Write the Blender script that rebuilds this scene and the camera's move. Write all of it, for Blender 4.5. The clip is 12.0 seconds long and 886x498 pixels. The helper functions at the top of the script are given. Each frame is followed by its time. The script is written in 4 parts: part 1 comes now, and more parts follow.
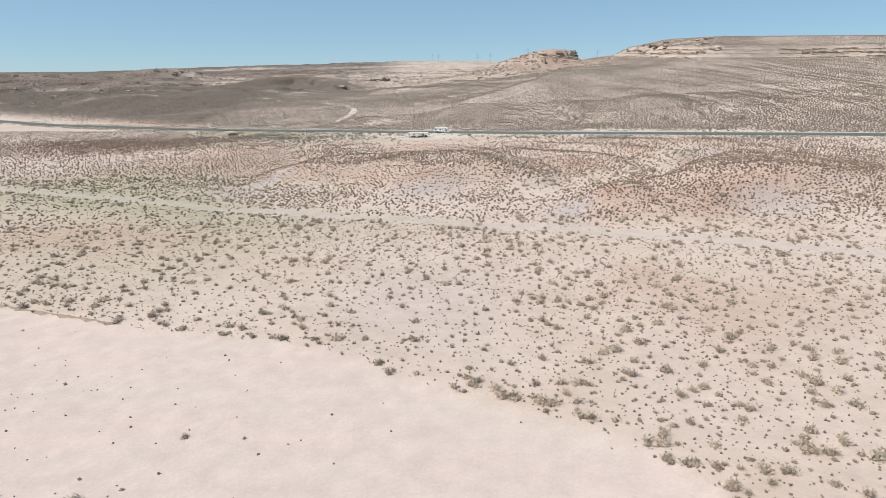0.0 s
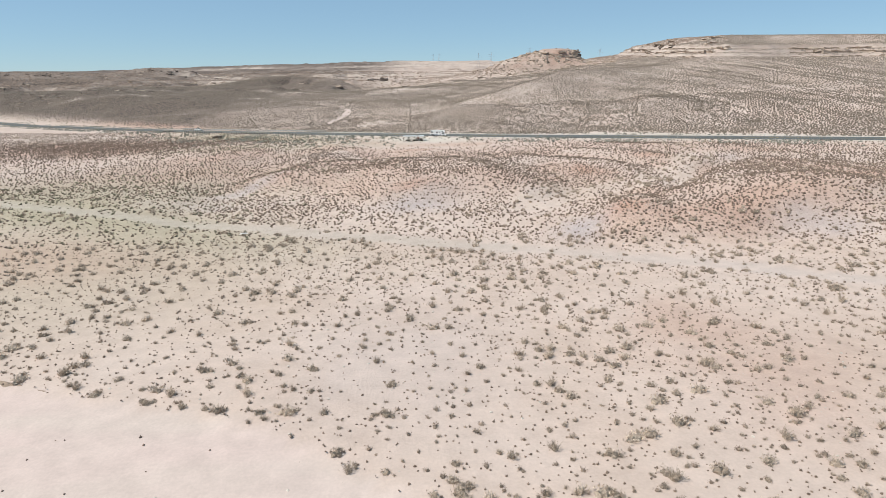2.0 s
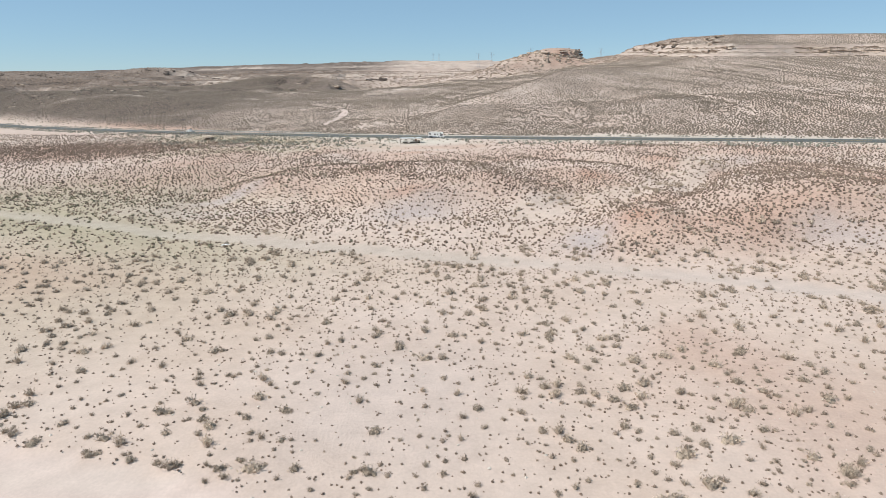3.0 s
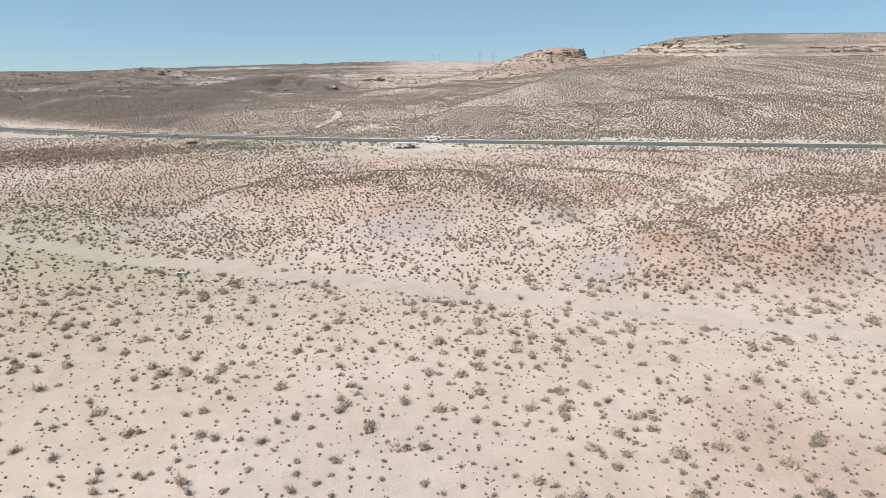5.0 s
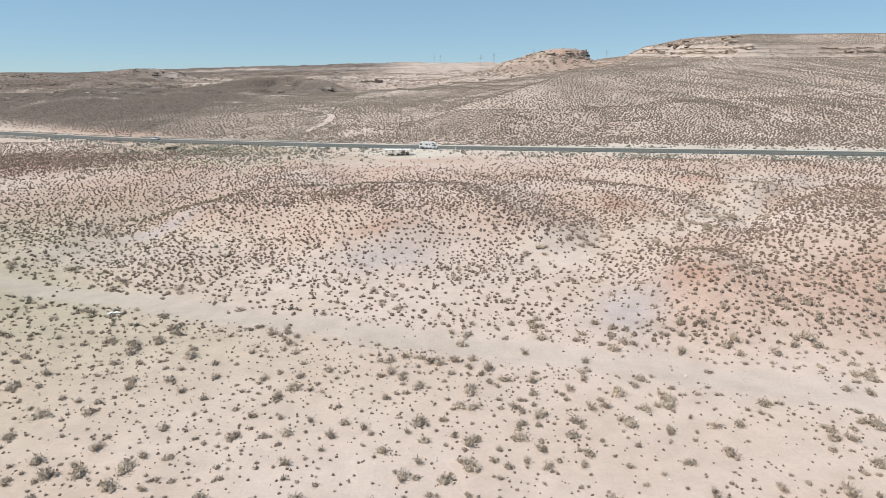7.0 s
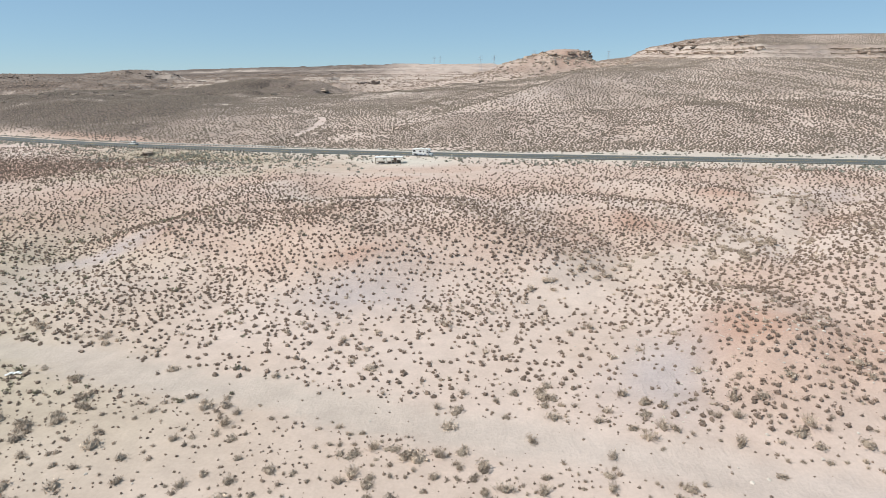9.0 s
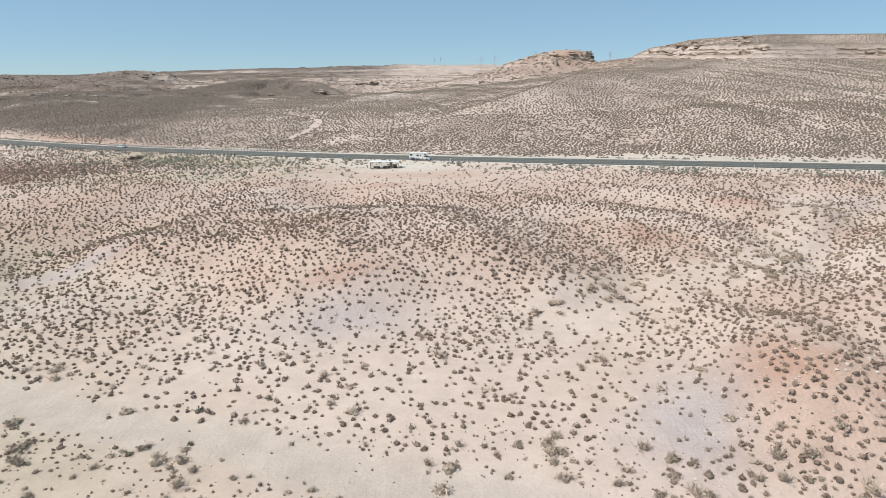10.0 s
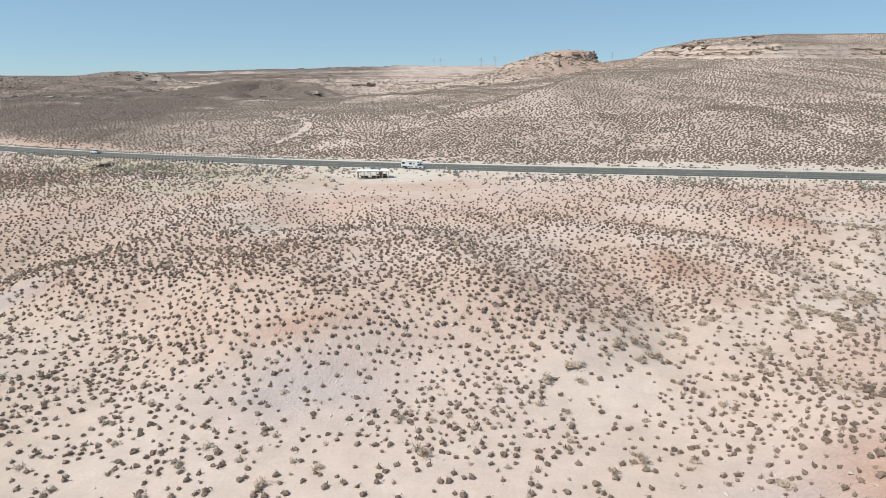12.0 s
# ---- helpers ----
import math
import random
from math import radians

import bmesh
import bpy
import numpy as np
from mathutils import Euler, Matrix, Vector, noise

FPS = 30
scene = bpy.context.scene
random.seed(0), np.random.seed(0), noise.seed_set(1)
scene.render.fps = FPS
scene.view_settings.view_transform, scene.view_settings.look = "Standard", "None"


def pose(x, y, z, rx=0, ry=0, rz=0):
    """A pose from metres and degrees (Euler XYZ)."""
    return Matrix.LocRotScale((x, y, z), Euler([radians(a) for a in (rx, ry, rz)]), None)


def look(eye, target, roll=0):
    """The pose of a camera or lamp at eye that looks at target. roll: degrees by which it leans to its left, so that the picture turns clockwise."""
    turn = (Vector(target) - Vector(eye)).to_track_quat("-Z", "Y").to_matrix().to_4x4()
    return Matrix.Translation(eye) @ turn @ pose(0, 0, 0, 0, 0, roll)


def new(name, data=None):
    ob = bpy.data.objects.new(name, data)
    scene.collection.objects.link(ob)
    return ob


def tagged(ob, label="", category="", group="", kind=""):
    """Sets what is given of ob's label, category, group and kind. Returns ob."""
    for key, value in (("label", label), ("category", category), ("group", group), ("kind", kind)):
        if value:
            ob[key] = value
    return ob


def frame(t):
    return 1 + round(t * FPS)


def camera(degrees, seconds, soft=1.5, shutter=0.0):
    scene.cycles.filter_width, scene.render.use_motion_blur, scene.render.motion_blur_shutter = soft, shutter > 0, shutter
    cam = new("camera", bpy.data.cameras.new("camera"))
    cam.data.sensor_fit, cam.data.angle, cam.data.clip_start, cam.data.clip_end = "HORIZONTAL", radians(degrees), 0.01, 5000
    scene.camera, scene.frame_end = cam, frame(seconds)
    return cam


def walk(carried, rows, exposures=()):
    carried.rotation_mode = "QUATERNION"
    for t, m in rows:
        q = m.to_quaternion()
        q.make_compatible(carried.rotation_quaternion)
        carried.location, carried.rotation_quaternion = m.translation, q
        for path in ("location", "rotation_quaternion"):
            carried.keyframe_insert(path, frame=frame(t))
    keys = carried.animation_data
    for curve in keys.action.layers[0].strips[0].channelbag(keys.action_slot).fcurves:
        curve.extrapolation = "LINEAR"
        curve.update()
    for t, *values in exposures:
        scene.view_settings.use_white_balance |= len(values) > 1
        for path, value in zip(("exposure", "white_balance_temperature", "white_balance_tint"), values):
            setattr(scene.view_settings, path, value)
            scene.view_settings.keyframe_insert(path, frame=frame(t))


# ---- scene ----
cam = camera(72.1, 12.0, soft=0.75)
METRES, EYE, TILT, LEAN, TURN = 124.4, 37.17, 2.6, -2.2, 0.0
ROWS = [
    (0.0, 0.0, 0.0, 0.0, -0.75, -18.11, 2.31),
    (0.5, 0.0052, 0.0411, -0.0023, -0.72, -18.11, 2.3),
    (1.0, 0.01, 0.0823, -0.0044, -0.69, -18.13, 2.3),
    (1.5, 0.0146, 0.1233, -0.0065, -0.67, -18.13, 2.28),
    (2.0, 0.0191, 0.1643, -0.0085, -0.64, -18.12, 2.26),
    (2.5, 0.0234, 0.2055, -0.0104, -0.63, -18.11, 2.25),
    (3.0, 0.0275, 0.2468, -0.0124, -0.61, -18.12, 2.24),
    (5.0, 0.0443, 0.4123, -0.0208, -0.49, -18.08, 2.22),
    (5.5, 0.0487, 0.4536, -0.0229, -0.47, -18.06, 2.21),
    (6.0, 0.0531, 0.495, -0.0251, -0.43, -17.99, 2.19),
    (6.5, 0.0573, 0.5364, -0.0272, -0.4, -17.97, 2.16),
    (7.0, 0.0618, 0.5778, -0.0295, -0.37, -17.93, 2.16),
    (9.0, 0.0781, 0.7425, -0.0377, -0.33, -17.79, 2.14),
    (9.5, 0.0816, 0.7841, -0.0396, -0.31, -17.73, 2.13),
    (10.0, 0.0849, 0.8245, -0.0416, -0.29, -17.7, 2.14),
    (10.5, 0.0883, 0.8667, -0.0437, -0.28, -17.67, 2.12),
    (11.0, 0.0916, 0.909, -0.0457, -0.27, -17.64, 2.13),
    (11.5, 0.0951, 0.9516, -0.0479, -0.27, -17.61, 2.13),
    (12.0, 0.0985, 0.9938, -0.0503, -0.26, -17.59, 2.12),
]
walk(cam, [(t, pose(0, 0, EYE, TILT, LEAN, TURN) @ pose(METRES * x, METRES * y, METRES * z, 90 + pitch, roll, yaw)) for t, x, y, z, yaw, pitch, roll in ROWS])

# ---- world, sun, exposure ----
SUN_ELEV, SUN_AZ = 54.0, -106.0          # degrees; azimuth from +y, minus is to the left
world = bpy.data.worlds.new("sky")
scene.world = world
world.use_nodes = True
wn = world.node_tree.nodes
sky = wn.new("ShaderNodeTexSky")
sky.sky_type = 'NISHITA'
sky.sun_disc = False
sky.sun_elevation = radians(SUN_ELEV)
sky.sun_rotation = radians(SUN_AZ)
sky.altitude = 3200
sky.air_density, sky.dust_density, sky.ozone_density = 1.1, 0.4, 2.4
tint = wn.new("ShaderNodeMix")                # the clear, slightly cyan air of the high desert
tint.data_type, tint.blend_type = 'RGBA', 'MULTIPLY'
tint.inputs[0].default_value, tint.inputs[7].default_value = 1.0, (0.85, 0.96, 1.08, 1)
world.node_tree.links.new(sky.outputs[0], tint.inputs[6])
haze = wn.new("ShaderNodeMix")                # thin even haze, which pales the blue alike on all sides
haze.data_type, haze.blend_type = 'RGBA', 'MIX'
haze.inputs[0].default_value, haze.inputs[7].default_value = 0.48, (3.75, 5.95, 7.25, 1)
world.node_tree.links.new(tint.outputs[2], haze.inputs[6])
world.node_tree.links.new(haze.outputs[2], wn["Background"].inputs[0])
wn["Background"].inputs[1].default_value = 0.10
sun = new("sun", bpy.data.lights.new("sun", 'SUN'))
sun.data.energy, sun.data.angle, sun.data.color = 4.9, radians(0.53), (1.0, 0.95, 0.88)
sd = Vector((math.sin(radians(SUN_AZ)) * math.cos(radians(SUN_ELEV)),
             math.cos(radians(SUN_AZ)) * math.cos(radians(SUN_ELEV)), math.sin(radians(SUN_ELEV))))
sun.matrix_world = look(sd * 400, (0, 0, 0))
scene.view_settings.exposure = -0.06

# ---- numbers that vary smoothly over the land ----
def lattice(ix, iy, seed):
    h = (ix.astype(np.int64) * 374761393 + iy.astype(np.int64) * 668265263 + seed * 1442695041) & 0xFFFFFFFF
    h = ((h ^ (h >> 13)) * 1274126177) & 0xFFFFFFFF
    h = (h ^ (h >> 16)) & 0xFFFFFFFF
    return h / 4294967295.0


def grain(x, y, size, seed=0):
    x, y = np.asarray(x, float) / size, np.asarray(y, float) / size
    ix, iy = np.floor(x), np.floor(y)
    u, v = x - ix, y - iy
    u, v = u * u * (3 - 2 * u), v * v * (3 - 2 * v)
    a, b = lattice(ix, iy, seed), lattice(ix + 1, iy, seed)
    c, d = lattice(ix, iy + 1, seed), lattice(ix + 1, iy + 1, seed)
    return (a + (b - a) * u) * (1 - v) + (c + (d - c) * u) * v


def fractal(x, y, size, seed=0, steps=4):
    """Between 0 and 1, mean 0.5."""
    total, amount, norm = 0.0, 1.0, 0.0
    for k in range(steps):
        total = total + amount * grain(x + 17.3 * k, y - 9.1 * k, size / 2 ** k, seed + k)
        norm += amount
        amount *= 0.5
    return total / norm


def ramp(v, a, b):
    t = np.clip((v - a) / (b - a), 0, 1)
    return t * t * (3 - 2 * t)


def knee(v, a, k):
    return k * np.logaddexp(0, (v - a) / k)


def mound(x, y, cx, cy, sx, sy, turn, p=1.3):
    c, s = math.cos(radians(turn)), math.sin(radians(turn))
    u, v = ((x - cx) * c + (y - cy) * s) / sx, ((y - cy) * c - (x - cx) * s) / sy
    return np.exp(-(u * u + v * v) ** p)


def hill(x, y, cx, cy, sx, sy, turn):
    """A low hill with a steep face towards the wash and a long back."""
    c, s = math.cos(radians(turn)), math.sin(radians(turn))
    u, v = ((x - cx) * c + (y - cy) * s) / sx, ((y - cy) * c - (x - cx) * s) / sy
    v = np.where(v > 0, v * 0.3, v)
    return np.exp(-(u * u + v * v) ** 1.6)


def line_distance(x, y, pts):
    """Distance to an open line of points, and how far along it (0 to 1)."""
    best, where = np.full(np.shape(x), 1e9), np.zeros(np.shape(x))
    n = len(pts) - 1
    for k, ((ax, ay), (bx, by)) in enumerate(zip(pts, pts[1:])):
        dx, dy = bx - ax, by - ay
        t = np.clip(((x - ax) * dx + (y - ay) * dy) / (dx * dx + dy * dy), 0, 1)
        d = np.hypot(x - ax - t * dx, y - ay - t * dy)
        near = d < best
        best, where = np.where(near, d, best), np.where(near, (k + t) / n, where)
    return best, where


def inside(x, y, pts):
    hit = np.zeros(np.shape(x), bool)
    for (ax, ay), (bx, by) in zip(pts, pts[1:] + pts[:1]):
        if ay != by:
            hit ^= ((ay > y) != (by > y)) & (x < (bx - ax) * (y - ay) / (by - ay) + ax)
    return hit


# ---- the plan of the land ----
ROAD = [(-1500, 1240), (-900, 885), (-393, 566), (-214, 443), (-138, 396), (-76, 366), (-26, 345.5), (16, 331.5), (54, 320),
        (88, 310.5), (141, 295), (201, 277), (300, 244), (600, 130), (1500, -250)]
ROAD_HALF = 7.1
WASH_EDGE = [(-400, 190), (-120, 116), (-78, 101.4), (-70, 98.0), (-41.4, 86.9), (-27, 83.2), (-17.3, 80.1), (-10, 75.1), (-5.4, 71.0),
             (6.9, 62.7), (13.9, 58.9), (21.3, 53.3), (25.3, 47), (34, 30), (60, -60), (300, -500)]
TRACK = [(-300, 270), (-140, 207), (-90, 187), (-58, 173), (-38, 166), (-18, 159), (1, 152.5), (18, 147.5), (44, 138.5), (56, 134), (76, 124.5), (140, 95), (300, 40)]
GULLY = [(-112, 404), (-92, 410), (-78, 417), (-69, 425), (-63, 440), (-61, 458), (-64, 478), (-76, 495), (-88, 512)]
TRAILS = [[(-420, 565), (-268, 517), (-218, 507), (-146, 485), (-80, 478)], [(-60, 412), (-20, 400), (64, 379), (126, 362), (172, 350), (290, 306)],
          [(166, 356), (178, 385), (186, 420), (204, 470)]]
# x, y, half-widths, turn and height of the low hills before the road
HILLS = [(-39, 217, 32, 9, -19, 4.8), (2, 203, 26, 10, 6, 5.9), (42, 202, 25, 11, 12, 2.4), (81, 163, 39, 10, 14, 5.4),
         (49, 162, 7, 6, -7, 2.6), (-149, 321, 61, 30, 0, 0.7), (-90, 281, 31, 25, 3, 2.1), (-45, 262, 38, 21, 3, 2.6),
         (95, 278, 33, 23, -1, 2.8), (120, 170, 40, 25, 26, 5.3), (145, 238, 34, 28, 0, 1.9), (-62, 208, 14, 34, 2, -1.4),
         (19, 240, 61, 20, -7, 2.9), (79, 203, 5, 18, -40, -2.7), (-20, 256, 13, 10, 2, -2.1)]
# spurs that run down from the hills' top: their line, half-width, height
SPURS = [([(30, 246), (48, 234), (60, 226), (65, 221)], 11.0, 0.9), ([(52, 262), (70, 250), (80, 241), (86, 234)], 10.0, 1.2),
         ([(10, 224), (20, 210), (26, 199)], 8.0, 1.1), ([(-30, 232), (-42, 224), (-49, 217)], 8.0, 0.6)]
# dry draws between them: line, half-width, depth
DRAWS = [([(26, 185), (36, 192), (50, 197), (64, 201), (75, 209), (83, 222), (93, 240), (102, 262), (112, 284)], 6.5, 0.8),
         ([(39, 226), (44, 214), (44, 203), (40, 196)], 4.0, 1.3), ([(56, 250), (66, 238), (74, 226), (76, 212)], 5.0, 1.0),
         ([(-12, 262), (-26, 244), (-48, 240), (-66, 232), (-76, 222)], 7.0, 0.9), ([(34, 178), (48, 181), (64, 186), (84, 188), (106, 190)], 5.0, 0.7)]
# the long ridge that comes down from the mesa towards the road: x, y and height of its crest
RIDGE = [(284, 648, 50), (190, 592, 49.5), (102, 527, 45.7), (82, 505, 39.6), (60, 480, 33.6), (39, 455, 28.6), (17.6, 430, 24.2), (-14, 396, 14)]
MESA = [(900, 560), (620, 610), (438, 636), (360, 672), (284, 648), (270, 760), (276, 900), (300, 1015), (420, 1500), (1400, 1700), (1700, 600)]


def road_y(x):
    xs, ys = zip(*ROAD)
    return sum(np.interp(x + o, xs, ys) for o in (-24, -12, 0, 12, 24)) / 5


def road_z(x):
    return np.maximum(10.0 + 0.0155 * np.clip(x, -2000, 500) - 0.010 * knee(-x, 76, 25), 2.5)


def near_land(x, y):
    z = 1.08 + 0.0204 * np.clip(x, -150, 260) + 0.0402 * knee(y, 130, 12) - 0.0375 * knee(y, 285, 20)
    wx, wy = x + 7 * (fractal(x, y, 30, 5) - 0.5), y + 7 * (fractal(x, y, 30, 9) - 0.5)
    for h in HILLS:
        z = z + h[5] * hill(wx, wy, *h[:5])
    for pts, half, high in SPURS:
        z = z + high * np.exp(-(line_distance(wx, wy, pts)[0] / half) ** 2)
    for pts, half, deep in DRAWS:
        z = z - deep * np.exp(-(line_distance(wx, wy, pts)[0] / half) ** 2)
    hilly = ramp(y, 165, 200) * ramp(-y, -330, -300)
    ribs = np.abs(fractal(x + 0.25 * y, y * 0.35, 16, 21) - 0.5)
    z = z + hilly * (2.2 * (ribs - 0.1)) + 0.5 * (fractal(x, y, 22, 31) - 0.5) + 0.16 * (fractal(x, y, 3.2, 37, 3) - 0.5)
    return z


def far_land(x, y):
    v = np.maximum(y, 0)
    z = np.interp(v, [0, 300, 420, 560, 700, 900, 1200, 1600, 2200, 2700, 6000], [6, 9, 12, 19, 26, 35, 50, 68, 100, 104, 60])
    z = z - 30 * ramp(-x, 150, 1300) * ramp(v, 800, 2000)
    rough = fractal(x, y, 150, 41, 5) - 0.5
    folds = np.abs(fractal(x, y * 0.7, 110, 47, 4) - 0.5)
    z = z + ramp(v, 400, 700) * (13 * rough + 16 * (folds - 0.1)) * (1 - 0.75 * ramp(v, 1100, 1500)) + 7 * ramp(v, 1100, 1500) * (fractal(x, y, 420, 45, 2) - 0.5)
    z = z + ramp(v, 480, 640) * 6.0 * (fractal(x, y, 42, 43, 4) - 0.5)
    step = 6.0
    lift = z / step + 0.8 * (fractal(x, y, 90, 49, 2) - 0.5)
    bench = np.floor(lift)
    z = z + ramp(v, 600, 760) * 0.85 * step * (bench + ramp(lift - bench, 0.6, 0.9) - lift)
    for cx, cy, sx, sy, turn, high in ((-455, 1060, 70, 34, 12, 15), (-70, 806, 46, 22, 20, 11), (-165, 760, 78, 50, 8, 11), (-640, 1000, 120, 90, 0, 9),
                                       (-10, 640, 90, 40, 30, 5)):
        z = z + high * mound(x, y, cx, cy, sx, sy, turn)
    return z


def mesa_distance(x, y):
    d, _ = line_distance(x, y, MESA + MESA[:1])
    d = np.where(inside(x, y, MESA), -d, d)
    return d + 14 * (fractal(x, y, 60, 61, 4) - 0.5) + 3 * (fractal(x, y, 9, 67, 2) - 0.5)


def massif(x, y):
    d = mesa_distance(x, y)
    top = 71 + 0.045 * np.clip(y - 655, 0, 300) + 10 * ramp(-d, -4, 70) + 0.008 * np.clip(-d, 0, 300)
    cliff = np.interp(d, [-6, -1, 0, 7, 8.5, 16, 18, 42], [0, .8, 4, 5, 8, 9, 12, 15])
    slope = np.interp(d, [42, 150, 300, 430, 700], [0, 15, 34, 48, 70])
    z = top - cliff - slope
    ribs = np.abs(fractal(x + 0.3 * y, x * 0.25, 60, 71, 3) - 0.5)
    rills = np.abs(fractal(x + 0.3 * y, x * 0.3, 22, 73, 3) - 0.5)
    z = z + ramp(d, 20, 120) * (8 * (ribs - 0.12) + 4.5 * (rills - 0.12))
    crest_x, crest_y, crest_z = (np.array(v) for v in zip(*RIDGE))
    line = list(zip(crest_x, crest_y))
    d, where = line_distance(x, y, line)
    crest = np.interp(where * (len(RIDGE) - 1), np.arange(len(RIDGE)), crest_z)
    sunny = inside(x, y, line + [(-14, -900), (2500, -900), (2500, 648)])      # the side towards the road
    fall = np.where(sunny, 0.21 * d, 0.36 * d)
    back = crest - np.hypot(fall, 1.2) + 1.0 * (fractal(x, y, 30, 77, 3) - 0.5)
    return 2.0 * np.logaddexp(z / 2.0, back / 2.0)


def butte(x, y):
    spread = 1.0 + 0.55 * ramp(-x, -165, -95)              # the western flank runs out more gently
    d = np.hypot((x - 154) / spread, (y - 830) * 1.05) + 7 * (fractal(x, y, 22, 81, 3) - 0.5)
    wall = np.interp(d, [0, 14, 25, 26, 31, 60, 100, 150], [76, 75, 72, 66, 63, 50, 38, 14])
    flank = np.interp(d, [0, 14, 25, 60, 100, 150], [76, 75, 70.5, 50, 38, 14])
    return flank + (wall - flank) * ramp(x, 128, 150) + 2.0 * (fractal(x, y, 8, 87, 3) - 0.5) * ramp(d, 18, 30)


def hilliness(x, y):
    return np.clip(sum(h[5] / 3.2 * hill(x, y, *h[:5]) for h in HILLS if h[5] > 1.1), 0, 1)


def land(x, y):
    x, y = np.asarray(x, float), np.asarray(y, float)
    yr = road_y(x)
    off = (y - yr) * 0.91                       # roughly square to the road; plus is beyond it
    a = near_land(x, y)
    b = np.maximum(far_land(x, y), 0)
    c = np.maximum(massif(x, y), butte(x, y))
    k = 5.0
    b = k * np.logaddexp(b / k, c / k)
    z = a + (b - a) * ramp(off, 6, 112)
    bed = road_z(x)
    verge = bed - 0.8 * ramp(np.abs(off), 10.5, 17)
    z = verge + (z - verge) * ramp(np.abs(off), 11, 36)
    d, _ = line_distance(x, y, WASH_EDGE)
    in_wash = inside(x, y, WASH_EDGE + [(300, -2500), (-2500, -2500), (-2500, 190)])
    s = np.where(in_wash, d, -d)
    z = z - 0.45 * ramp(s, -0.3, 1.0) - 0.35 * ramp(s, 1, 20)
    d, _ = line_distance(x, y, TRACK)
    z = z - 0.2 * ramp(-d, -4.6, -2) * ramp(y, 60, 90)
    z = z + 0.85 * mound(x, y, -6, 315, 34, 13, -16)           # the level pull-out beside the road
    d, _ = line_distance(x, y, GULLY)
    z = z - 1.3 * ramp(-d, -8, -2)
    return z


def height(x, y):
    return float(land(np.array([x]), np.array([y]))[0])


def ragged(x, y):
    """Places shifted a little, so that a patch drawn with them has an uneven outline."""
    return 12 * (fractal(x, y, 14, 91) - 0.5), 12 * (fractal(x, y, 14, 95) - 0.5)


def patch(x, y, cx, cy, rx, ry, turn=0, rag=0.9, shift=None):
    sx, sy = ragged(x, y) if shift is None else shift
    return mound(x + rag * sx, y + rag * sy, cx, cy, rx, ry, turn, 1.2)


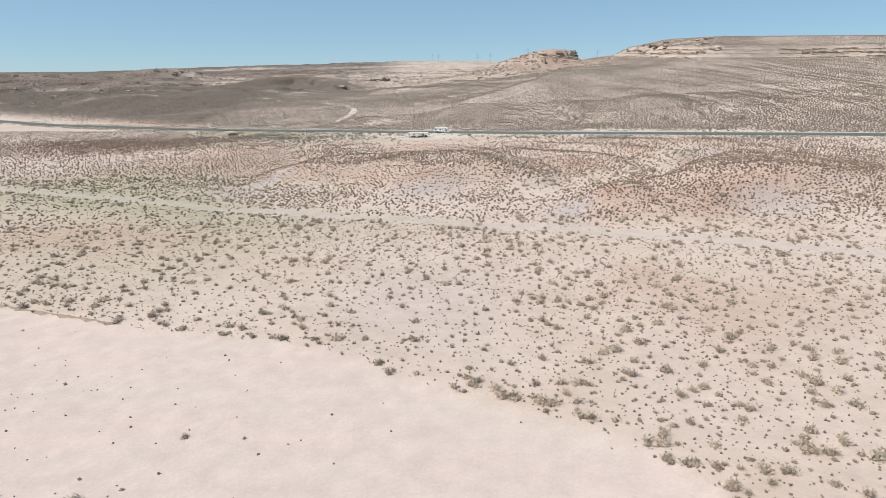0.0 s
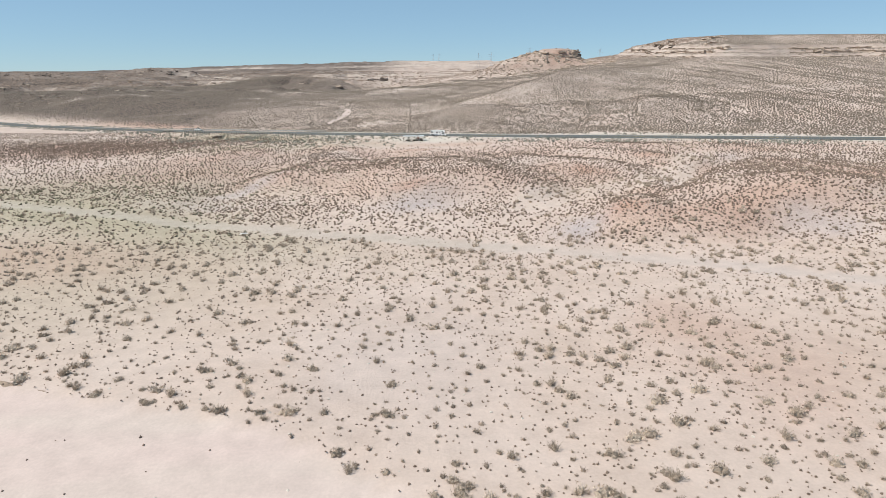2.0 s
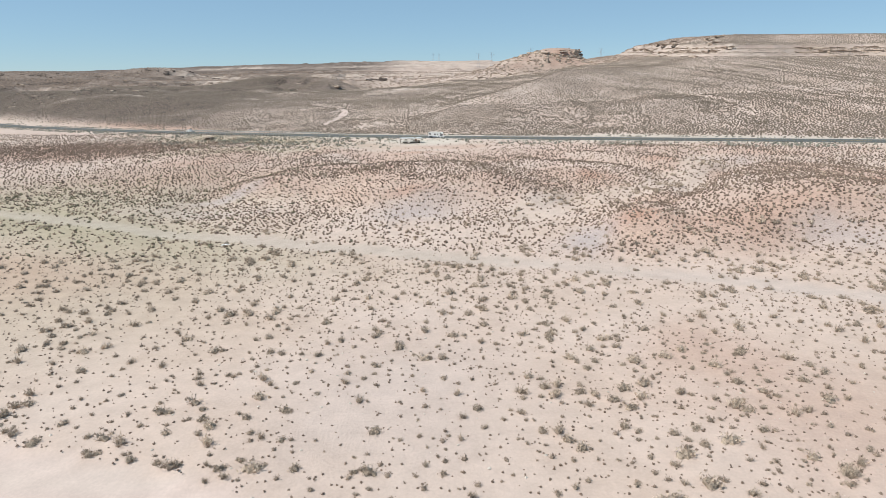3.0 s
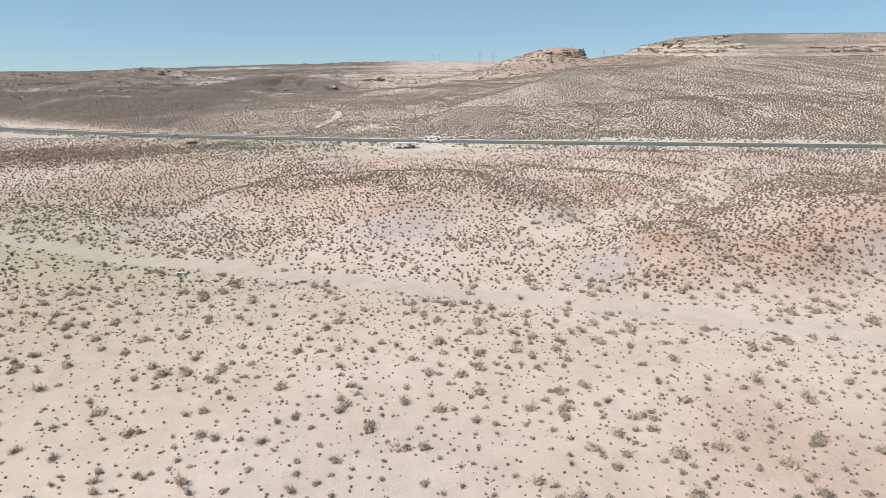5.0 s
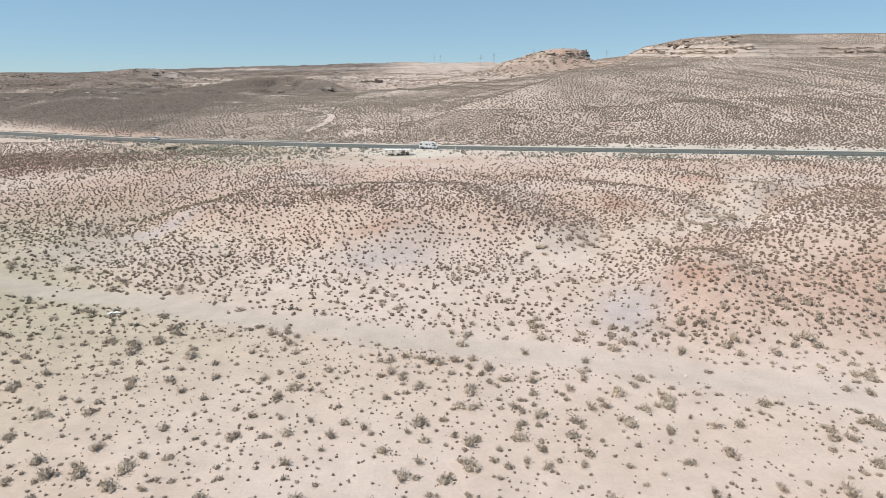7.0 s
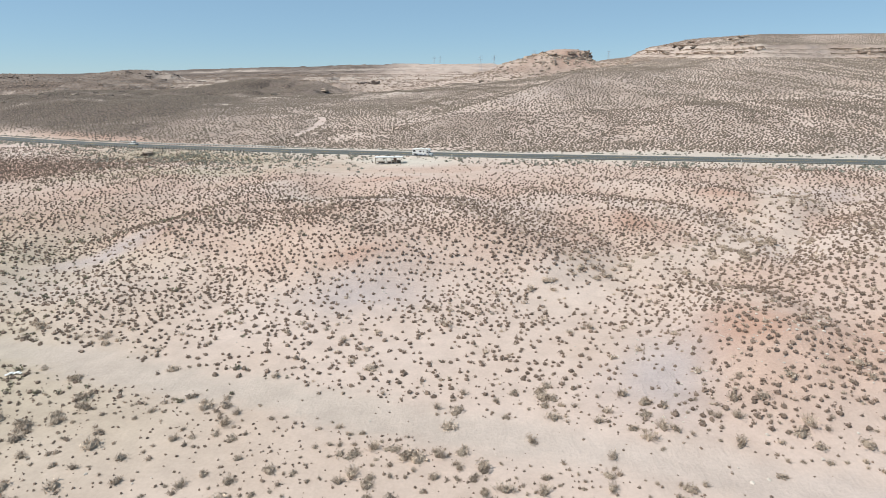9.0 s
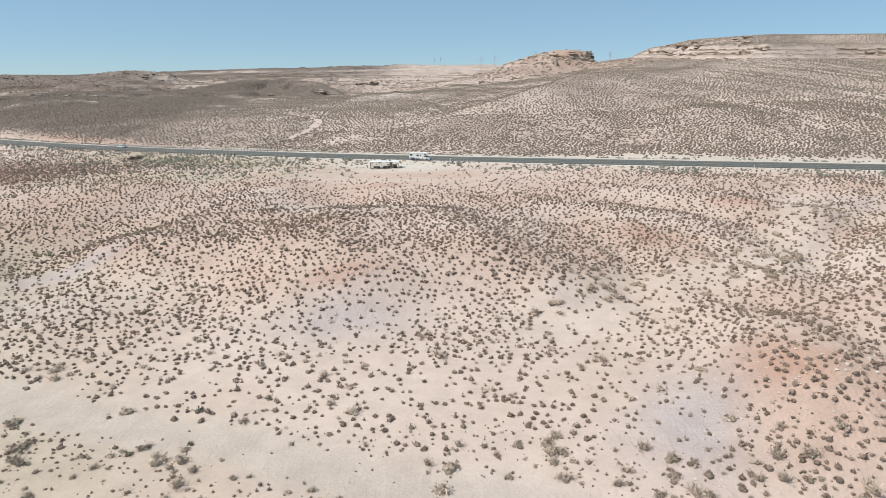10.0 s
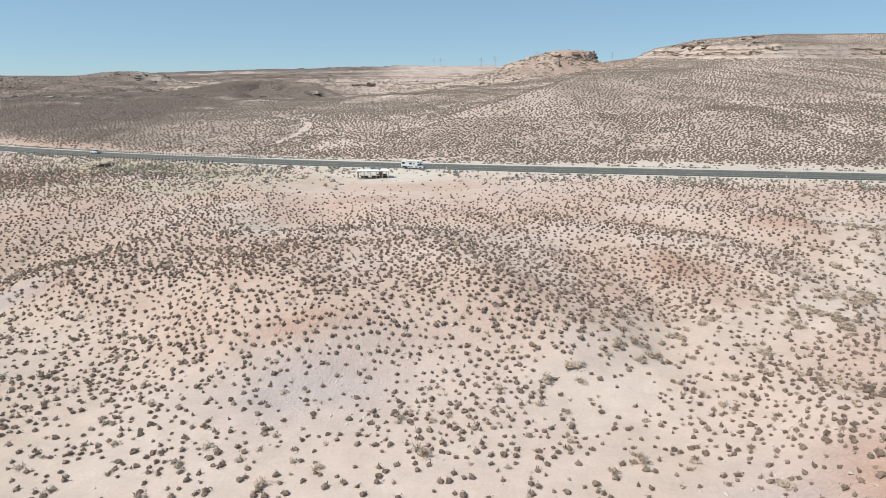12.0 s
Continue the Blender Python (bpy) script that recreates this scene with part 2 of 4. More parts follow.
def zones(x, y):
    """How far each kind of soil covers a place: sand, red, lilac, green, gravel, brown, ledge."""
    d, _ = line_distance(x, y, WASH_EDGE)
    s = np.where(inside(x, y, WASH_EDGE + [(300, -2500), (-2500, -2500), (-2500, 190)]), d, -d)
    w = ragged(x, y)
    sand = ramp(s, -0.4, 0.6)
    dt, _ = line_distance(x, y, TRACK)
    dg, _ = line_distance(x, y, GULLY)
    pale = ramp(-dt + 4 * (fractal(x, y, 9, 3) - 0.5), -4.2, -1.8)
    draw, _ = line_distance(x, y, DRAWS[0][0])
    narrow = ramp(-dg + 5 * (fractal(x, y, 12, 8) - 0.5), -3.2, -1.0)
    trail = np.minimum.reduce([line_distance(x, y, q)[0] for q in TRAILS])
    narrow = np.maximum(narrow, 0.3 * ramp(-trail + 4 * (fractal(x, y, 9, 12) - 0.5), -3.5, -1))
    red = np.zeros(np.shape(x))
    for p in ((48, 162, 8, 7, 0, .95), (72, 159, 34, 11, 12, .62), (119, 190, 18, 8, 10, .7), (100, 176, 34, 16, 18, .4), (44, 90, 14, 14, 0, .35), (40, 104, 10, 9, 30, .42),
              (51, 218, 7, 6, 0, .8), (78, 240, 9, 5, -20, .75), (37, 210, 6, 4, 0, .45), (27, 200, 6, 4, 0, .4), (-5, 195, 9, 2.6, 0, .8), (-46, 214.5, 6, 3, 20, .75),
              (-44, 224, 12, 5, 0, .45), (-86, 268, 30, 11, 0, .4), (-8, 277, 14, 5, 0, .65), (9, 298, 26, 8, 0, .4), (130, 206, 24, 9, 0, .6), (-86, 148, 34, 15, -15, .32),
              (-165, 325, 56, 34, 0, .7), (-190, 456, 100, 9, -33, .6), (2, 204, 34, 10, 0, .32), (120, 262, 30, 8, 0, .4), (-20, 222, 30, 8, 0, .3), (-85, 245, 50, 22, 0, .3), (150, 800, 60, 26, 0, .5)):
        red = np.maximum(red, p[5] * patch(x, y, *p[:5], shift=w))
    red = np.maximum(red, 0.34 * hilliness(x, y) * ramp(fractal(x, y, 20, 15, 3), 0.35, 0.65))
    lilac = np.zeros(np.shape(x))
    for p in ((-2, 186, 11, 6, 0, .9), (36, 157, 6.5, 10.5, -22, .95), (-57, 212, 12, 4.5, 24, .85), (88, 150, 12, 5, 0, .6), (-3, 97, 15, 20, 0, .3), (30, 191, 3.5, 2, 20, .15),
              (-16, 240, 9, 6, 0, .5), (110, 245, 12, 6, 0, .4), (6, 232, 26, 8, 0, .3), (-60, 196, 22, 6, -10, .35)):
        lilac = np.maximum(lilac, p[5] * patch(x, y, *p[:5], shift=w))
    green = np.clip(0.8 * patch(x, y, -120, 205, 66, 40, 0, shift=w) + 0.15 * patch(x, y, -55, 158, 48, 26, -20, shift=w) + 0.9 * patch(x, y, -95, 352, 70, 15, -26, shift=w) + 0.6 * patch(x, y, -78, 300, 50, 16, 0, shift=w) + .45 * patch(x, y, -70, 172, 60, 12, -25, shift=w) + .45 * patch(x, y, -75, 135, 45, 34, -15, shift=w), 0, 1)
    off = (y - road_y(x)) * 0.91
    gravel = 0.65 * ramp(-np.abs(off - 7), -20 - 9 * fractal(x, y, 20, 6), -15) * (1 - 0.8 * ramp(-x, 30, 130))
    gravel = np.maximum(gravel, patch(x, y, -4, 318, 26, 9, -16, 0.5, shift=w))
    gravel = np.maximum(gravel, 0.9 * patch(x, y, -20, 247, 10, 8, 0, 0.6, shift=w))        # the washed hollow behind the front hill
    brown = ramp(off, 14, 46) * np.clip(0.05 + 0.22 * ramp(fractal(x, y, 22, 56, 3), 0.38, 0.62) + 0.22 * ramp(fractal(x, y, 120, 55, 4), 0.4, 0.6) + 0.85 * ramp(-x, 40, 230), 0, 1)
    brown = np.maximum(brown, 0.5 * patch(x, y, -165, 328, 58, 38, 0, shift=w))
    brown = np.maximum(brown, 0.4 * patch(x, y, 150, 826, 75, 50, 0, shift=w))
    brown = np.maximum(brown, 0.2 * patch(x, y, -95, 246, 60, 38, 0, shift=w))
    dm = mesa_distance(x, y)
    patchy = ramp(fractal(x, y, 16, 59, 4), 0.40, 0.58)
    ledge = ramp(-np.abs(dm - 12), -30, -12) * (0.18 + 0.5 * patchy) * (1 - 0.65 * ramp(x, 300, 345))
    ledge = np.maximum(ledge, 0.5 * ramp(-np.hypot((x - 140) / 1.3, y - 830), -62, -30) * patchy)
    high = ramp(y, 780, 900) * ramp(fractal(x, y * 1.6, 60, 58, 5), 0.46, 0.6)
    ledge = np.maximum(ledge, 0.6 * high * ramp(-x, -200, -60) * (1 - 0.6 * ramp(-x, 260, 480)) * (1 - 0.55 * ramp(y, 1150, 1400)))
    for p in ((-22, 622, 48, 11, 34, 1.0), (-6, 706, 24, 16, 20, .8), (-300, 611, 70, 8, 6, .6), (-273, 668, 50, 9, 0, .5), (-148, 560, 16, 5, 0, .9), (-145, 662, 36, 9, 0, .8),
              (-375, 1110, 75, 100, 0, 1.0), (-325, 935, 70, 52, 0, 1.0), (-560, 1790, 150, 110, 0, .9), (-60, 1150, 170, 60, 0, 1.0), (-90, 1690, 240, 90, 0, .9), (-40, 1030, 70, 30, 0, .8), (-395, 790, 110, 14, 6, .8), (-132, 618, 22, 10, 0, .8), (-420, 750, 60, 14, 0, .6), (-70, 800, 40, 16, 0, .7), (112, 566, 24, 9, 30, .6), (-60, 420, 60, 9, -20, .5)):
        ledge = np.maximum(ledge, p[5] * patch(x, y, *p[:5], rag=2.2, shift=w) * (0.4 + 0.6 * patchy))
    sand = np.maximum(sand, narrow * 0.7)
    bed = ramp(-draw + 5 * (fractal(x, y, 10, 17) - 0.5), -7.5, -3) * ramp(-y, -275, -235)
    red = red * (1 - 0.8 * bed)
    gravel = np.maximum(gravel, 0.12 * bed)
    lilac = np.maximum(lilac, 0.3 * pale)
    green = np.maximum(green, 0.4 * pale * ramp(-x, -60, 20))
    gravel = np.maximum(gravel, 0.12 * pale)
    return [np.clip(v, 0, 1) for v in (sand, red, lilac, green, gravel, brown, ledge)]


# ---- materials ----
def nodes_of(name):
    m = bpy.data.materials.new(name)
    m.use_nodes = True
    t = m.node_tree
    return m, t.nodes, t.links, t.nodes["Principled BSDF"]


def noise_node(n, l, size, detail=5.0, rough=0.6, coords=None):
    g = n.new("ShaderNodeTexNoise")
    g.inputs["Scale"].default_value = 1.0 / size
    g.inputs["Detail"].default_value = detail
    g.inputs["Roughness"].default_value = rough
    if coords is not None:
        l.new(coords, g.inputs["Vector"])
    return g.outputs[0]


def mix_node(n, l, how, a, b, colour_a, colour_b):
    m = n.new("ShaderNodeMix")
    m.data_type, m.blend_type = 'RGBA', how
    for sock, value in ((m.inputs[0], a), (m.inputs[6], colour_a), (m.inputs[7], colour_b)):
        if isinstance(value, (int, float)):
            sock.default_value = value
        elif isinstance(value, tuple):
            sock.default_value = (*value, 1)
        else:
            l.new(value, sock)
    return m.outputs[2]


def range_node(n, l, value, a, b, c, d):
    m = n.new("ShaderNodeMapRange")
    l.new(value, m.inputs[0])
    for k, v in enumerate((a, b, c, d)):
        m.inputs[k + 1].default_value = v
    return m.outputs[0]


def bump_node(n, l, value, strength, distance, bsdf):
    b = n.new("ShaderNodeBump")
    b.inputs["Strength"].default_value, b.inputs["Distance"].default_value = strength, distance
    l.new(value, b.inputs["Height"])
    l.new(b.outputs[0], bsdf.inputs["Normal"])


def ground_material():
    m, n, l, p = nodes_of("desert_soil")
    place = n.new("ShaderNodeTexCoord").outputs["Object"]
    zone = []
    for name in ("soil_a", "soil_b"):
        a = n.new("ShaderNodeAttribute")
        a.attribute_name = name
        s = n.new("ShaderNodeSeparateColor")
        l.new(a.outputs["Color"], s.inputs[0])
        zone += [s.outputs[0], s.outputs[1], s.outputs[2]]
    a = n.new("ShaderNodeAttribute")
    a.attribute_name = "ledge"
    ledge = a.outputs["Fac"]
    broad, mid, fine = (noise_node(n, l, s, 5, 0.6, place) for s in (26.0, 3.0, 0.35))
    c = mix_node(n, l, 'MIX', range_node(n, l, broad, 0.35, 0.65, 0, 1), 0, (0.51, 0.40, 0.333), (0.56, 0.455, 0.393))
    n_c = c.node
    l.new(range_node(n, l, broad, 0.35, 0.65, 0, 1), n_c.inputs[0])
    layers = n.new("ShaderNodeMapping")
    layers.inputs["Scale"].default_value = (0.05, 0.05, 0.8)
    l.new(place, layers.inputs["Vector"])
    layer = noise_node(n, l, 1.0, 4, 0.7, layers.outputs[0])
    # Rock layers, their dark end deepened to stand for shadow lines in the cliffs.
    shaded_strata = mix_node(n, l, 'MIX', 0.5, 0, (0.25, 0.19, 0.15), (0.57, 0.475, 0.405))
    l.new(range_node(n, l, layer, 0.33, 0.5, 0, 1), shaded_strata.node.inputs[0])
    brush = noise_node(n, l, 2.6, 2, 0.5, place)
    shale = mix_node(n, l, 'MIX', 0.5, 0, (0.175, 0.136, 0.113), (0.095, 0.075, 0.063))
    l.new(range_node(n, l, brush, 0.42, 0.58, 0, 1), shale.node.inputs[0])
    drift_place = n.new("ShaderNodeMapping")
    drift_place.inputs["Scale"].default_value = (0.25, 1.0, 1.0)
    drift_place.inputs["Rotation"].default_value = (0, 0, radians(24))
    l.new(place, drift_place.inputs["Vector"])
    drift = noise_node(n, l, 9.0, 4, 0.55, drift_place.outputs[0])
    wash = mix_node(n, l, 'MIX', 0.5, 0, (0.56, 0.447, 0.40), (0.545, 0.452, 0.397))
    l.new(range_node(n, l, drift, 0.36, 0.62, 0, 1), wash.node.inputs[0])
    for value, colour in ((zone[5], shale), (zone[3], (0.38, 0.33, 0.24)), (zone[1], (0.45, 0.278, 0.205)),
                          (zone[2], (0.45, 0.387, 0.368)), (zone[4], (0.55, 0.50, 0.43)), (ledge, shaded_strata), (zone[0], wash)):
        c = mix_node(n, l, 'MIX', value, 0, c, colour)
        l.new(value, c.node.inputs[0])
    c = mix_node(n, l, 'MULTIPLY', 1.0, 0, c, (1, 1, 1))
    grey = n.new("ShaderNodeCombineColor")
    tone = range_node(n, l, mid, 0.25, 0.75, 0.88, 1.08)
    tone2 = range_node(n, l, fine, 0.25, 0.75, 0.92, 1.06)
    mul = n.new("ShaderNodeMath")
    mul.operation = 'MULTIPLY'
    l.new(tone, mul.inputs[0])
    l.new(tone2, mul.inputs[1])
    for k in range(3):
        l.new(mul.outputs[0], grey.inputs[k])
    l.new(grey.outputs[0], c.node.inputs[7])
    l.new(c, p.inputs["Base Color"])
    p.inputs["Roughness"].default_value = 0.95
    p.inputs["Specular IOR Level"].default_value = 0.15
    add = n.new("ShaderNodeMath")
    add.operation = 'ADD'
    l.new(mid, add.inputs[0])
    l.new(fine, add.inputs[1])
    rill_place = n.new("ShaderNodeMapping")
    rill_place.inputs["Scale"].default_value = (1.0, 0.22, 1.0)
    rill_place.inputs["Rotation"].default_value = (0, 0, radians(14))
    l.new(place, rill_place.inputs["Vector"])
    rill = noise_node(n, l, 0.8, 3, 0.6, rill_place.outputs[0])
    add2 = n.new("ShaderNodeMath")
    add2.operation = 'ADD'
    l.new(add.outputs[0], add2.inputs[0])
    l.new(range_node(n, l, rill, 0, 1, 0, 0.7), add2.inputs[1])
    bump_node(n, l, add2.outputs[0], 0.8, 0.3, p)
    rough = n.new("ShaderNodeMath")
    rough.operation = 'ADD'
    l.new(range_node(n, l, zone[1], 0.0, 0.5, 0.22, 0.75), rough.inputs[0])
    l.new(range_node(n, l, zone[2], 0.0, 0.8, 0.0, 0.5), rough.inputs[1])
    calm = n.new("ShaderNodeMath")
    calm.operation = 'MULTIPLY'
    l.new(rough.outputs[0], calm.inputs[0])
    l.new(range_node(n, l, zone[0], 0.0, 1.0, 1.0, 0.15), calm.inputs[1])
    l.new(calm.outputs[0], p.inputs["Normal"].links[0].from_node.inputs["Strength"])
    return m


def plain(name, colour, rough=0.6, metal=0.0, vary=0.12, size=0.5, bump=0.0, island=False):
    """A surface with stains and grain at two scales."""
    m, n, l, p = nodes_of(name)
    place = n.new("ShaderNodeTexCoord").outputs["Object"]
    a = noise_node(n, l, size, 5, 0.65, place)
    b = noise_node(n, l, size * 0.12, 3, 0.6, place)
    mul = n.new("ShaderNodeMath")
    mul.operation = 'MULTIPLY'
    l.new(range_node(n, l, a, 0.25, 0.75, 1 - vary, 1 + vary * 0.6), mul.inputs[0])
    l.new(range_node(n, l, b, 0.25, 0.75, 1 - vary * 0.6, 1 + vary * 0.4), mul.inputs[1])
    value = mul.outputs[0]
    if island:
        g = n.new("ShaderNodeNewGeometry").outputs["Random Per Island"]
        o = n.new("ShaderNodeObjectInfo").outputs["Random"]
        both = n.new("ShaderNodeMath")
        both.operation = 'ADD'
        l.new(g, both.inputs[0])
        l.new(o, both.inputs[1])
        mul2 = n.new("ShaderNodeMath")
        mul2.operation = 'MULTIPLY'
        l.new(value, mul2.inputs[0])
        l.new(range_node(n, l, both.outputs[0], 0, 2, 1 - island, 1 + island), mul2.inputs[1])
        value = mul2.outputs[0]
    grey = n.new("ShaderNodeCombineColor")
    for k in range(3):
        l.new(value, grey.inputs[k])
    c = mix_node(n, l, 'MULTIPLY', 1.0, 0, colour, grey.outputs[0])
    c.node.inputs[0].default_value = 1.0
    l.new(c, p.inputs["Base Color"])
    p.inputs["Roughness"].default_value, p.inputs["Metallic"].default_value = rough, metal
    if bump:
        bump_node(n, l, b if island and bump > .2 else a, 0.8, bump, p)
    return m


SOIL = ground_material()
ASPHALT = plain("asphalt", (0.10, 0.105, 0.097), 0.9, 0, 0.25, 2.5, 0.01)
ROCK = plain("sandstone", (0.48, 0.38, 0.30), 0.92, 0, 0.3, 2.2, 0.15, 0.25)
# Dark rock, blackened further to stand for shaded hollows and undercuts.
DARK_ROCK = plain("dark_rock_and_shade", (0.12, 0.092, 0.077), 0.85, 0, 0.3, 1.5, 0.12, 0.25)
BANK_BROWN = plain("brown_bank_soil", (0.32, 0.24, 0.18), 0.95, 0, 0.3, 0.6, 0.05)
STONE = plain("pale_stone", (0.6, 0.54, 0.47), 0.9, 0, 0.2, 0.3, 0.02, 0.25)
WHITE = plain("white_paint", (0.8, 0.79, 0.76), 0.35, 0, 0.06, 0.8)
CREAM = plain("weathered_white_board", (0.72, 0.68, 0.6), 0.8, 0, 0.2, 0.4, 0.004)
WOOD = plain("grey_weathered_wood", (0.27, 0.22, 0.17), 0.85, 0, 0.3, 0.3, 0.004)
# Paler and bluer than near steel: distant haze put into the pylons' colour.
HAZY_STEEL = plain("steel_paled_by_haze", (0.5, 0.53, 0.56), 0.6, 0.1, 0.15, 0.8)
STEEL = plain("galvanised_steel", (0.46, 0.46, 0.44), 0.55, 0.3, 0.2, 0.4)
RUST = plain("dark_treated_wood", (0.09, 0.07, 0.055), 0.8, 0.2, 0.3, 0.4)
CONCRETE = plain("old_concrete", (0.24, 0.19, 0.15), 0.9, 0, 0.25, 0.6, 0.01)
RUBBER = plain("tyre_rubber", (0.025, 0.025, 0.026), 0.85, 0, 0.2, 0.1)
TRIM = plain("dark_trim", (0.04, 0.04, 0.045), 0.5, 0, 0.15, 0.3)
STRIPE = plain("grey_blue_stripe", (0.16, 0.2, 0.27), 0.4, 0, 0.1, 0.4)
YELLOW = plain("yellow_road_paint", (0.55, 0.38, 0.08), 0.8, 0, 0.3, 0.6)
LINE = plain("white_road_paint", (0.42, 0.41, 0.38), 0.8, 0, 0.3, 0.6)
LAMP_RED = plain("red_lens", (0.4, 0.02, 0.02), 0.25)
LAMP_CLEAR = plain("clear_lens", (0.7, 0.7, 0.68), 0.15)
CLOTH = plain("faded_cloth", (0.33, 0.2, 0.15), 0.9, 0, 0.3, 0.2)
BRUSH_GREY = plain("grey_green_twigs", (0.59, 0.475, 0.37), 0.9, 0, 0.45, 0.9, 0.25, 0.4)
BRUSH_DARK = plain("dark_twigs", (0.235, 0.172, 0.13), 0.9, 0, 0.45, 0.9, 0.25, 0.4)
BRUSH_OLIVE = plain("olive_twigs", (0.228, 0.182, 0.14), 0.9, 0, 0.45, 0.9, 0.25, 0.4)
BRUSH_GREEN = plain("green_leaves", (0.37, 0.345, 0.22), 0.9, 0, 0.45, 0.9, 0.25, 0.4)
BRUSH_BROWN = plain("brown_twigs", (0.34, 0.262, 0.2), 0.9, 0, 0.45, 0.9, 0.25, 0.4)
# Woody stems, coloured darker to stand for the shade inside the bushes.
BRUSH_SHADED_WOOD = plain("shaded_woody_stems", (0.40, 0.32, 0.245), 0.9, 0, 0.45, 0.9, 0.25, 0.4)
BRUSH_PALE = plain("pale_grey_twigs", (0.37, 0.365, 0.30), 0.9, 0, 0.35, 0.9, 0.25, 0.35)
GLASS, _n, _l, _p = nodes_of("tinted_glass")
_p.inputs["Base Color"].default_value = (0.02, 0.025, 0.03, 1)
_p.inputs["Roughness"].default_value = 0.06


# ---- making meshes ----
def part(name, bm, material, parent=None, label=""):
    me = bpy.data.meshes.new(name)
    bm.to_mesh(me)
    bm.free()
    me.materials.append(material)
    ob = new(name, me)
    ob.parent = parent
    return tagged(ob, label)


def from_arrays(name, verts, faces, material, smooth=False):
    """A mesh object from arrays of corners and of equal-sized faces."""
    me = bpy.data.meshes.new(name)
    count, sides = faces.shape
    me.vertices.add(len(verts))
    me.vertices.foreach_set("co", np.ascontiguousarray(verts, np.float32).ravel())
    me.loops.add(count * sides)
    me.loops.foreach_set("vertex_index", np.ascontiguousarray(faces, np.int32).ravel())
    me.polygons.add(count)
    me.polygons.foreach_set("loop_start", np.arange(0, count * sides, sides, dtype=np.int32))
    me.polygons.foreach_set("use_smooth", np.full(count, smooth))
    me.materials.append(material)
    me.update(calc_edges=True)
    return new(name, me)


def box(bm, sx, sy, sz, at=(0, 0, 0), turn=(0, 0, 0), bevel=0.0):
    made = bmesh.ops.create_cube(bm, size=1.0)["verts"]
    bmesh.ops.scale(bm, vec=(sx, sy, sz), verts=made)
    if bevel:
        edges = list({e for v in made for e in v.link_edges})
        made = list({v for f in bmesh.ops.bevel(bm, geom=edges, offset=bevel, segments=2, affect='EDGES')["faces"] for v in f.verts} | {v for v in made if v.is_valid})
    bmesh.ops.transform(bm, matrix=pose(*at, *turn), verts=made)
    return made


def boxed(name, size, at, material, parent=None, label="", bevel=0.0, turn=(0, 0, 0)):
    bm = bmesh.new()
    box(bm, *size, at, turn, bevel)
    return part(name, bm, material, parent, label)


def drum(bm, r, depth, at, turn=(0, 0, 0), segments=16, r2=None):
    made = bmesh.ops.create_cone(bm, cap_ends=True, segments=segments, radius1=r, radius2=r if r2 is None else r2, depth=depth)["verts"]
    bmesh.ops.transform(bm, matrix=pose(*at, *turn), verts=made)
    return made


def base(name, m, label, category, group=""):
    ob = new(name)
    ob.matrix_world = m
    ob.empty_display_size = 0.3
    return tagged(ob, label, category, group)


# ---- the ground, one sheet to the horizon ----
def spaced(stops):
    """Lines of a grid: stops of (from, to, step at from, step at to)."""
    out = []
    for a, b, s0, s1 in stops:
        v = a
        while v < b - 1e-6:
            out.append(v)
            v += s0 + (s1 - s0) * (v - a) / (b - a)
    return np.array(out + [stops[-1][1]])


def build_ground():
    xs = spaced([(-4200, -600, 200, 9), (-600, -170, 9, 2.5), (-170, 170, 1.95, 1.95), (170, 600, 2.5, 9), (600, 4200, 9, 200)])
    ys = spaced([(-1200, 20, 90, 2), (20, 350, 1.9, 1.9), (350, 520, 1.9, 3.2), (520, 1000, 3.2, 4.5), (1000, 4800, 4.5, 150)])
    gx, gy = np.meshgrid(xs, ys)
    gz = land(gx, gy)
    nx, ny = len(xs), len(ys)
    idx = np.arange(nx * ny).reshape(ny, nx)
    faces = np.stack([idx[:-1, :-1], idx[:-1, 1:], idx[1:, 1:], idx[1:, :-1]], -1).reshape(-1, 4)
    ob = from_arrays("ground", np.stack([gx, gy, gz], -1).reshape(-1, 3), faces, SOIL, True)
    z = [v.ravel() for v in zones(gx, gy)]
    one = np.ones(nx * ny)
    for name, chans in (("soil_a", z[0:3]), ("soil_b", z[3:6])):
        a = ob.data.color_attributes.new(name, 'FLOAT_COLOR', 'POINT')
        a.data.foreach_set("color", np.stack([*chans, one], -1).astype(np.float32).ravel())
    a = ob.data.attributes.new("ledge", 'FLOAT', 'POINT')
    a.data.foreach_set("value", z[6].astype(np.float32))
    return tagged(ob, "pinkish beige desert soil with red and grey patches", "ground", kind="structure")


ground = build_ground()


